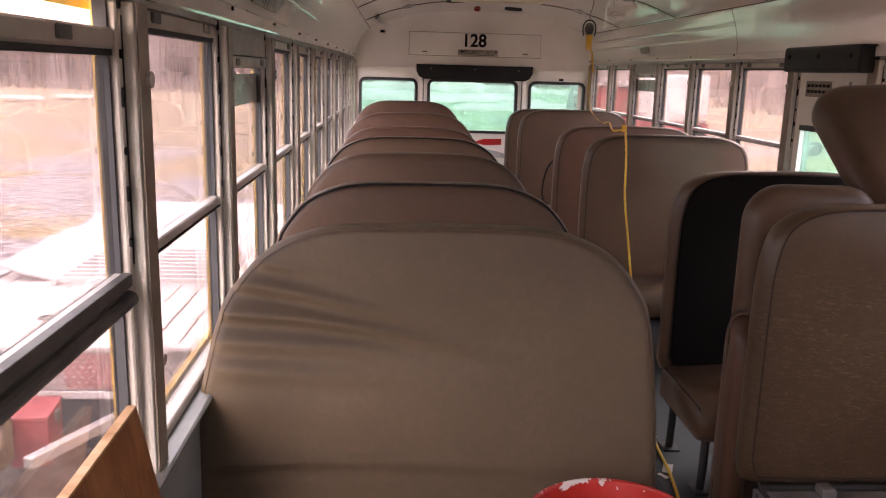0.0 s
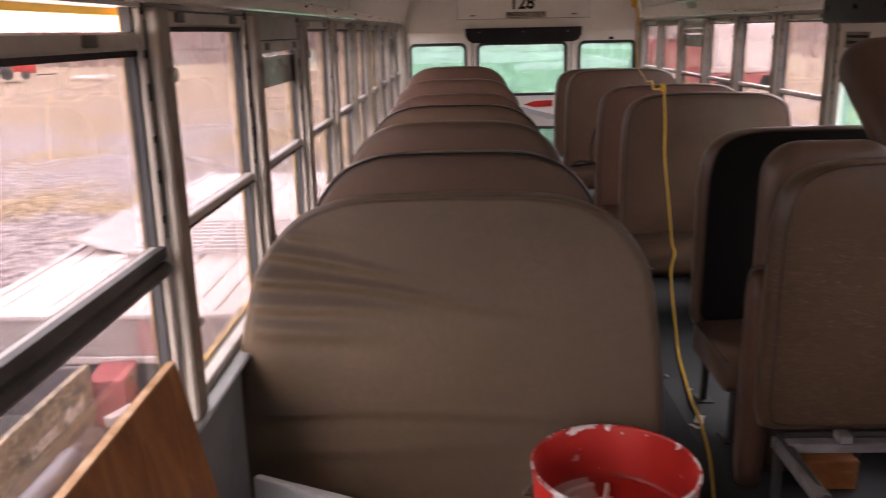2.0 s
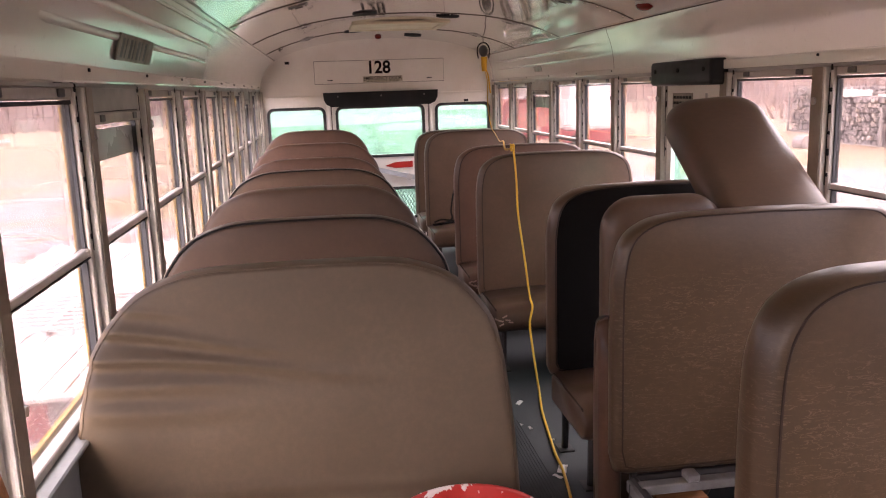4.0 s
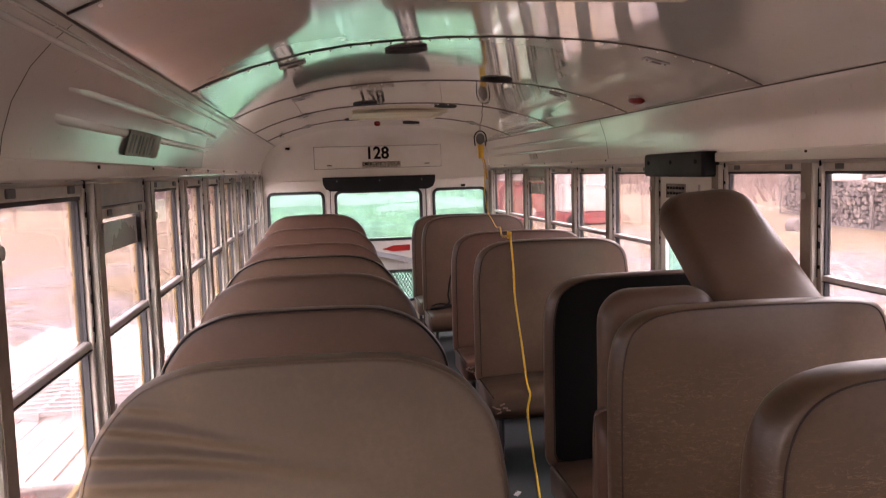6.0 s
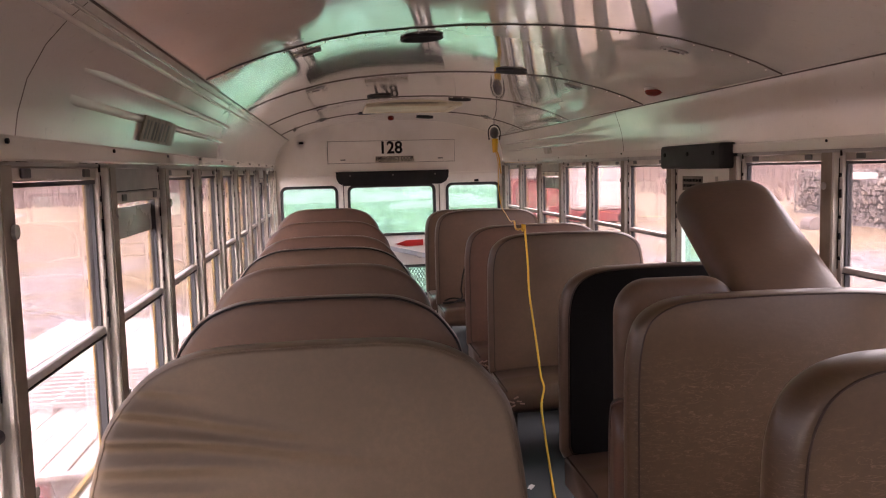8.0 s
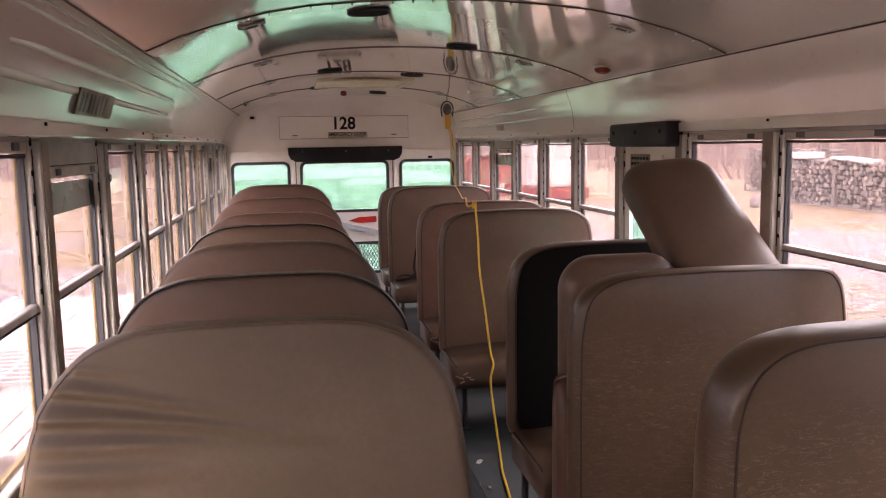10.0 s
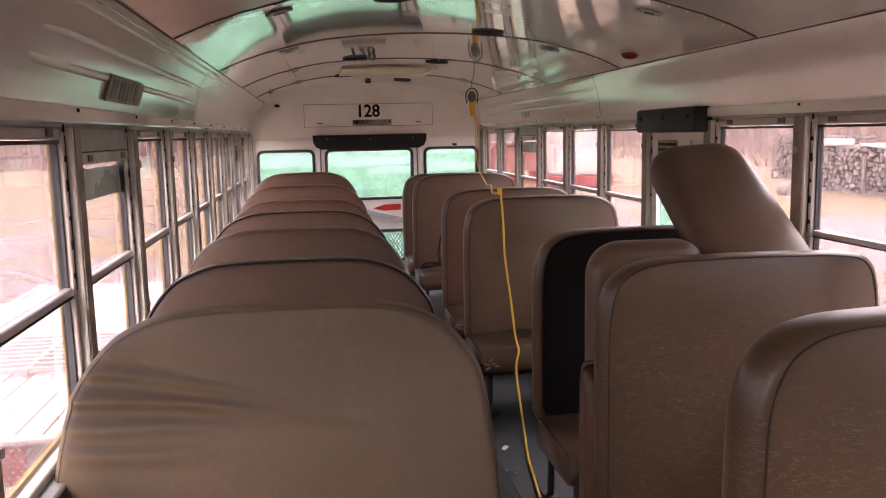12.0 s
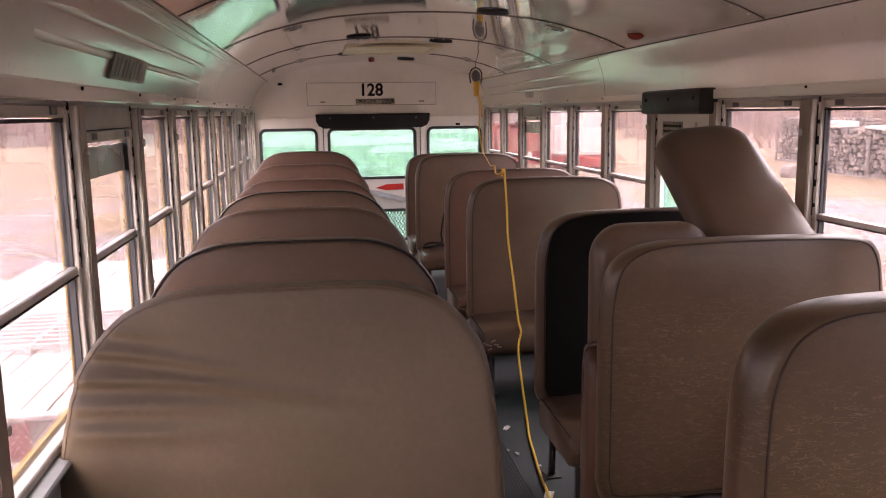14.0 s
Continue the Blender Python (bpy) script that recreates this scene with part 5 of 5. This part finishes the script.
for x, y, ln, hh in ((1.5, 55.0, 16.0, 0.65), (7.0, 46.0, 9.0, 0.5), (-2.5, 62.0, 9.0, 0.5), (3.0, 75.0, 26.0, 0.8)):
    bm = bmesh.new()
    bmesh.ops.create_grid(bm, x_segments=40, y_segments=6, size=1)
    for v in bm.verts:
        u, w = v.co.x, v.co.y
        prof = max(0.0, 1 - w * w) * max(0.0, 1 - u * u) ** 0.5
        v.co = Vector((u * ln / 2, w * 1.6 + 0.6 * math.sin(u * 5), -0.1 + hh * prof * (1 + 0.6 * noise.noise(Vector((u * 6, w * 2, y)))) - (0.2 if prof == 0 else 0)))
    rd = tagged(mesh_ob("brush_ridge", bm, "bark", True), "low dark ridge of brush across the pasture", "brush", "brush ridges")
    rd.matrix_basis = pose(x, y, GROUND + 0.12 + (y - 14) * 0.008, 0, 0, 4)

# debris on the aisle floor
for x, y, r in ((0.270, 3.45, 0.022), (0.25, 3.16, 0.014), (0.275, 2.76, 0.035), (0.24, 2.70, 0.020), (0.22, 3.20, 0.010), (0.31, 3.02, 0.008)):
    db = thing("paper_scrap", "crumpled pale scrap lying on the aisle floor", "scrap", "floor scraps", at=pose(x, y, 0.0, 0, 0, random.uniform(0, 180)))
    bm = bmesh.new()
    bmesh.ops.create_grid(bm, x_segments=5, y_segments=4, size=r)
    for v in bm.verts:
        v.co.z = 0.003 + abs(noise.noise(v.co * 60)) * 0.012
        v.co.y *= 0.5
    bmesh.ops.solidify(bm, geom=list(bm.faces), thickness=0.001)
    part("scrap", bm, "white", db)

# ---- flatbed trailer beside the bus ----
tr = thing("flatbed_trailer", "pale flatbed trailer with board deck and tread-plate front", "trailer", at=pose(-2.76, 4.60, GROUND))
DZ = 0.75
board = None
bm0 = box(-0.073, 0.073, 0.06, 5.2, DZ - 0.03, DZ, 0.004, 1)
board = part("deck_board", bm0, "deck", tr)
board.matrix_basis = pose(-0.855, 0, 0)
for k in range(1, 12):
    share(board, pose(-0.855 + k * 0.155, 0, random.uniform(-0.003, 0.003)), tr)
part("front_plate", box(-0.95, 0.95, 0.0, 0.03, DZ - 0.26, DZ - 0.02, 0.004, 1), "plate_grey", tr, "galvanised tread-plate front panel")
part("front_rail", box(-0.96, 0.96, -0.02, 0.05, DZ - 0.02, DZ + 0.015, 0.006, 1), "galv", tr)
part("lower_rail", box(-0.95, 0.95, -0.01, 0.05, DZ - 0.31, DZ - 0.262, 0.006, 1), "galv", tr)
# pinkish reflection on the plate, put on as a coloured band
part("reflection_band", box(0.15, 0.55, -0.003, 0.0, DZ - 0.245, DZ - 0.035), "maroon", tr, "maroon band imitating a pinkish reflection on the plate")
# dark beam added where only shadow lies below the deck front
part("underdeck_shade", box(-0.92, 0.92, 0.10, 0.16, DZ - 0.66, DZ - 0.32, 0.006, 1), "darkbed", tr, "dark beam added to imitate the shadow beneath the deck")
lug_bm = box(-0.011, 0.011, -0.003, 0.0, -0.0035, 0.0035)
lug = part("tread_lug", lug_bm, "galv", tr)
lug.matrix_basis = pose(-0.9, -0.002, DZ - 0.05, 0, 35)
for r in range(7):
    for k in range(40):
        if r or k:
            share(lug, pose(-0.90 + k * 0.046 + (0.023 if r % 2 else 0), -0.004, DZ - 0.05 - r * 0.031, 0, 35 if (k + r) % 2 else -35), tr)
for x in (-0.93, 0.93):
    part("side_rail", box(x - 0.03, x + 0.03, 0.0, 5.3, DZ - 0.12, DZ + 0.02, 0.006, 1), "galv", tr)
ramp_bm = bmesh.new()
for k in range(9):
    box(-0.42, 0.72, 1.35 + k * 0.125, 1.39 + k * 0.125, DZ + 0.03, DZ + 0.06, bm=ramp_bm)
for x in (-0.43, 0.12, 0.70):
    box(x - 0.02, x + 0.02, 1.33, 2.42, DZ + 0.005, DZ + 0.055, bm=ramp_bm)
part("ramp_grid", ramp_bm, "galv", tr, "slatted metal loading ramp lying on the deck")
bm = bmesh.new()
bmesh.ops.create_grid(bm, x_segments=16, y_segments=40, size=1)
for v in bm.verts:
    x, y = v.co.x, v.co.y
    wob = noise.noise(Vector((x * 2.5, y * 7, 0)))
    rise = ((1 - x) / 2) ** 1.6
    v.co = Vector((-0.64 + x * 0.25 + 0.03 * noise.noise(Vector((y * 4, 1, 2))), 2.55 + y * 1.1, DZ + 0.014 + 0.012 * wob + 0.12 * rise * (1 + 0.35 * noise.noise(Vector((y * 3, 5, 5))))))
bmesh.ops.solidify(bm, geom=list(bm.faces), thickness=0.01)
part("cover_sheet", bm, "greysheet", tr, "pale sheet standing up along the deck edge", True)
part("tie_ring", tube([(-0.16 + 0.045 * math.cos(a * math.tau / 16), 0.55 + 0.045 * math.sin(a * math.tau / 16), DZ + 0.01) for a in range(16)], 0.008, 6, True), "bracket", tr)
for x0, x1 in ((0.44, 0.17), (-0.44, -0.17)):
    bm = box(-0.03, 0.03, 0, math.hypot(x0 - x1, 0.58), -0.030, 0.030, 0.004, 1)
    bm.transform(pose(x1, -0.58, DZ - 0.42, 0, 0, -math.degrees(math.atan2(x0 - x1, 0.58))))
    part("tongue_bar", bm, "galv", tr)
for x in (-1.06, 1.06):
    for y in (2.6, 3.4):
        wh = part("wheel", cylinder(0.31, 0.18, (x, y, 0.31), "X", 24), "tyre", tr)
        part("rim", cylinder(0.17, 0.19, (x, y, 0.31), "X", 16), "galv", wh)
tb = thing("tongue_toolbox", "red steel toolbox on the trailer tongue", "toolbox", at=pose(-2.70, 4.40, GROUND + 0.19, 0, 0, 8))
bm = box(-0.10, 0.10, -0.15, 0.15, 0.0, 0.26, 0.012, 2)
part("body", bm, "dusty_red", tb)
part("lid", box(-0.107, 0.107, -0.157, 0.157, 0.2605, 0.290, 0.010, 2), "dusty_red", tb)
part("hasp", box(0.10, 0.125, -0.03, 0.03, 0.20, 0.265, 0.006, 1), "bracket", tb)

# ---- utility vehicle with a camouflage box, hitched in front ----
uv = thing("utility_vehicle", "small camouflage utility vehicle with a dark open load bed", "vehicle", at=pose(-3.35, 3.30, GROUND))
part("bed_floor", box(-0.60, 0.58, -0.75, 0.86, 0.24, 0.28), "darkbed", uv)
side = part("bed_side", box(0.58, 0.62, -0.75, 0.90, 0.27, 0.61, 0.01, 2), "camo", uv, "camouflage-printed bed side with pale lettering")
part("bed_side", box(-0.64, -0.60, -0.75, 0.80, 0.30, 0.62, 0.01, 2), "camo", uv)
part("bed_front", box(-0.62, 0.60, -0.80, -0.76, 0.30, 0.70, 0.01, 2), "darkbed", uv)
part("tailgate", box(-0.60, 0.58, 0.86, 0.90, 0.27, 0.60, 0.01, 2), "darkbed", uv)
slant = Matrix(((1, 0.22, 0, 0), (0, 1, 0, 0), (0, 0, 1, 0), (0, 0, 0, 1)))
for words, size, along, up in (("DIESEL", 0.078, 0.33, 0.425), ("4x4", 0.125, 0.655, 0.438)):
    text_mesh(words, size, Matrix(((0, 0, 1, 0.6225), (1, 0, 0, along), (0, 1, 0, up), (0, 0, 0, 1))) @ slant, "white", side, "lettering", 1.25, 0.04)
part("cab_body", box(-0.62, 0.62, -1.9, -0.82, 0.25, 0.85, 0.05, 3), "camo", uv)
for y in (-1.6, 0.25):
    for x in (-0.45, 0.45):
        wh = part("wheel", cylinder(0.29, 0.20, (x, y, 0.29), "X", 22), "tyre", uv)
        part("rim", cylinder(0.15, 0.21, (x, y, 0.29), "X", 14), "track", wh)
part("step_bar", tube(curve_points([(0.70, -1.0, 0.38), (0.78, -0.7, 0.41), (0.80, 0.0, 0.41), (0.79, 0.22, 0.40), (0.72, 0.36, 0.28)]), 0.045, 12), "bluegrey", uv, "thick blue-grey tubular step bar", True)

# ---- far field: covered wagon and red implement ----
wg = thing("covered_wagon", "dark wagon under a green tarpaulin across the field", "wagon", at=pose(-30.1, 51.4, GROUND, 0, 0, 28))
part("box_body", box(-1.48, 1.48, -0.9, 0.9, 0.48, 1.66, 0.04, 2), "wagonside", wg)
for k in range(7):
    part("stake", box(-1.44 + k * 0.47, -1.36 + k * 0.47, -0.94, -0.901, 0.50, 1.64, 0.01, 1), "darkbed", wg)
bm = box(-1.50, 1.50, -0.95, 0.95, 1.30, 2.0, 0.12, 3)
bmesh.ops.subdivide_edges(bm, edges=bm.edges, cuts=3, use_grid_fill=True)
for v in bm.verts:
    v.co += Vector((0, 0, 0.07 * noise.noise(v.co * 1.7))) + Vector((0, 0.06, 0)) * noise.noise(v.co * 2.3)
part("tarpaulin", bm, "greentarp", wg, smooth=True)
for x in (-0.44, 0.47, 1.22):
    for y in (-0.85, 0.85):
        part("wheel", cylinder(0.35, 0.22, (x, y, 0.35), "Y", 18), "tyre", wg)
im = thing("red_implement", "low red farm trailer beside the wagon", "implement", at=pose(-28.1, 52.4, GROUND, 0, 0, 26))
part("hopper", plate([(-0.64, 0.50), (-0.72, 1.18), (-0.60, 1.20), (0.68, 0.84), (0.66, 0.38)], [], -0.6, 0.6), "red", im)
part("drawbar", box(0.6, 1.75, -0.05, 0.05, 0.22, 0.30), "steel", im)
for y in (-0.68, 0.68):
    part("wheel", cylinder(0.26, 0.16, (0.05, y, 0.26), "Y", 16), "tyre", im)
for x, y, ln in ((-23.9, 52.8, 2.5), (-22.0, 56.4, 2.4), (-31.2, 47.7, 3.0)):
    pk = thing("plank_stack", "low stack of pale planks lying in the field", "planks", "plank stacks", at=pose(x, y, GROUND, 0, 0, random.uniform(-10, 10)))
    for k in range(3):
        part("plank", box(-ln / 2, ln / 2, -0.5 + k * 0.34, -0.2 + k * 0.34, 0.0, 0.09 + 0.03 * k, 0.01, 1), "deck", pk)

# ---- firewood stacks on the right ----


def firewood(x, y0, y1, hgt, label):
    fw = thing("firewood_stack", label, "firewood", "firewood stacks", at=pose(x, (y0 + y1) / 2, GROUND))
    L = (y1 - y0) / 2
    vs, fs = [], []
    z = 0.20
    row = 0
    while z < hgt:
        y = -L + (0.09 if row % 2 else 0.0)
        while y < L:
            r = random.uniform(0.06, 0.115)
            yy, zz = y + random.uniform(-0.03, 0.03), z + random.uniform(-0.035, 0.035)
            out = random.uniform(-0.07, 0.07)
            n = random.choice((5, 6, 7))
            rot = random.uniform(0, 6)
            base = len(vs)
            for xx in (-0.25 + out, 0.25 + out):
                for k in range(n):
                    q = r * random.uniform(0.75, 1.1)
                    vs.append((xx, yy + q * math.cos(rot + k * math.tau / n), zz + q * math.sin(rot + k * math.tau / n)))
            fs.append(tuple(base + k for k in range(n)))
            fs.append(tuple(base + n + k for k in reversed(range(n))))
            for k in range(n):
                fs.append((base + k, base + (k + 1) % n, base + n + (k + 1) % n, base + n + k))
            y += 0.175
        z += 0.155
        row += 1
    me = bpy.data.meshes.new("logs")
    me.from_pydata(vs, [], fs)
    me.materials.append(M["log"])
    lg = new("logs", me)
    lg.parent = fw
    tagged(lg, kind="stuff")
    part("ground_rail", box(-0.34, -0.24, -L - 0.2, L + 0.2, 0.0, 0.16, 0.01, 1), "greyboard", fw)
    part("ground_rail", box(0.2, 0.3, -L - 0.2, L + 0.2, 0.0, 0.16, 0.01, 1), "greyboard", fw)
    for y in (-L - 0.05, -L * 0.35, L * 0.3, L + 0.05):
        part("stake", box(-0.42, -0.34, y - 0.05, y + 0.05, 0.0, hgt * random.uniform(0.8, 1.0), 0.008, 1), "greyboard", fw)
    return fw


firewood(17.6, 18.5, 27.4, 1.62, "long weathered firewood stack held by grey stakes")
firewood(20.5, 28.5, 34.5, 2.0, "taller firewood stack further up the yard")
cp = thing("stack_cover", "white board lying on the firewood stack", "board", at=pose(17.6, 26.6, GROUND + 1.72))
part("board", box(-0.4, 0.4, -0.7, 0.7, 0.0, 0.22, 0.02, 1), "white", cp)
cp = thing("stack_cover", "pale tilted board lying on the firewood stack", "board", at=pose(17.6, 23.6, GROUND + 1.66, 4, 0, 0))
part("board", box(-0.35, 0.35, -1.0, 1.0, 0.0, 0.08, 0.01, 1), "white", cp)
for k, (x, y, r) in enumerate(((15.2, 25.3, 0.28), (15.8, 26.2, 0.22), (14.6, 27.5, 0.25), (13.6, 21.5, 0.2), (12.8, 26.0, 0.24), (13.2, 27.0, 0.2), (12.0, 24.8, 0.22))):
    lg = thing("round_log", "sawn round log lying in the yard", "log", "round logs", at=pose(x, y, GROUND + r * 0.95, 0, 90, random.uniform(20, 160)))
    part("wood", cylinder(r, 0.5, (0, 0, 0), "Z", 14), "log", lg)

# ---- red shed and covered load behind right ----
sh = thing("red_shed", "weathered red board shed with a grey shingle roof", "shed", at=pose(9.45, 36.0, GROUND))
for k in range(15):
    x = -1.55 + k * 0.205
    part("wall_board", box(x, x + 0.205, -0.03 - 0.008 * (k % 2), 0.0, 0.0, 1.9), "barnred", sh)
part("wall", box(-1.55, 1.55, 0.0, 3.4, 0.0, 1.9), "barnred", sh)
bm = bmesh.new()
for k in range(6):
    box(-1.65, 1.65, -0.30 + k * 0.36, 0.12 + k * 0.36, 1.9 + k * 0.14, 1.96 + k * 0.14, bm=bm)
part("roof", bm, "greyboard", sh)
part("notice", box(-1.0, -0.4, -0.06, -0.04, 0.25, 0.65), "white", sh)
cv = thing("covered_load", "pale tarpaulin over a load on a red flatbed", "load", at=pose(10.25, 32.6, GROUND))
part("flatbed", box(-1.2, 1.2, -0.9, 0.9, 0.15, 0.62, 0.03, 1), "barnred", cv)
bm = box(-1.15, 1.15, -0.9, 0.9, 0.621, 2.45, 0.14, 3)
bmesh.ops.subdivide_edges(bm, edges=bm.edges, cuts=3, use_grid_fill=True)
for v in bm.verts:
    v.co += Vector((0, 0.05, 0.05)) * noise.noise(v.co * 1.9)
part("tarpaulin", bm, "whitetarp", cv, smooth=True)
for x in (-0.8, 0.8):
    part("wheel", cylinder(0.28, 0.2, (x, -0.8, 0.28), "Y", 14), "tyre", cv)
wl2 = thing("grey_log_pile", "pile of long grey logs beyond the shed", "logs", at=pose(8.75, 41.5, GROUND))
for r in range(5):
    for k in range(6 - r):
        part("log", cylinder(0.22, 1.5, (0, -1.2 + k * 0.45 + r * 0.22, 0.22 + r * 0.38), "X", 8), "greyboard", wl2)
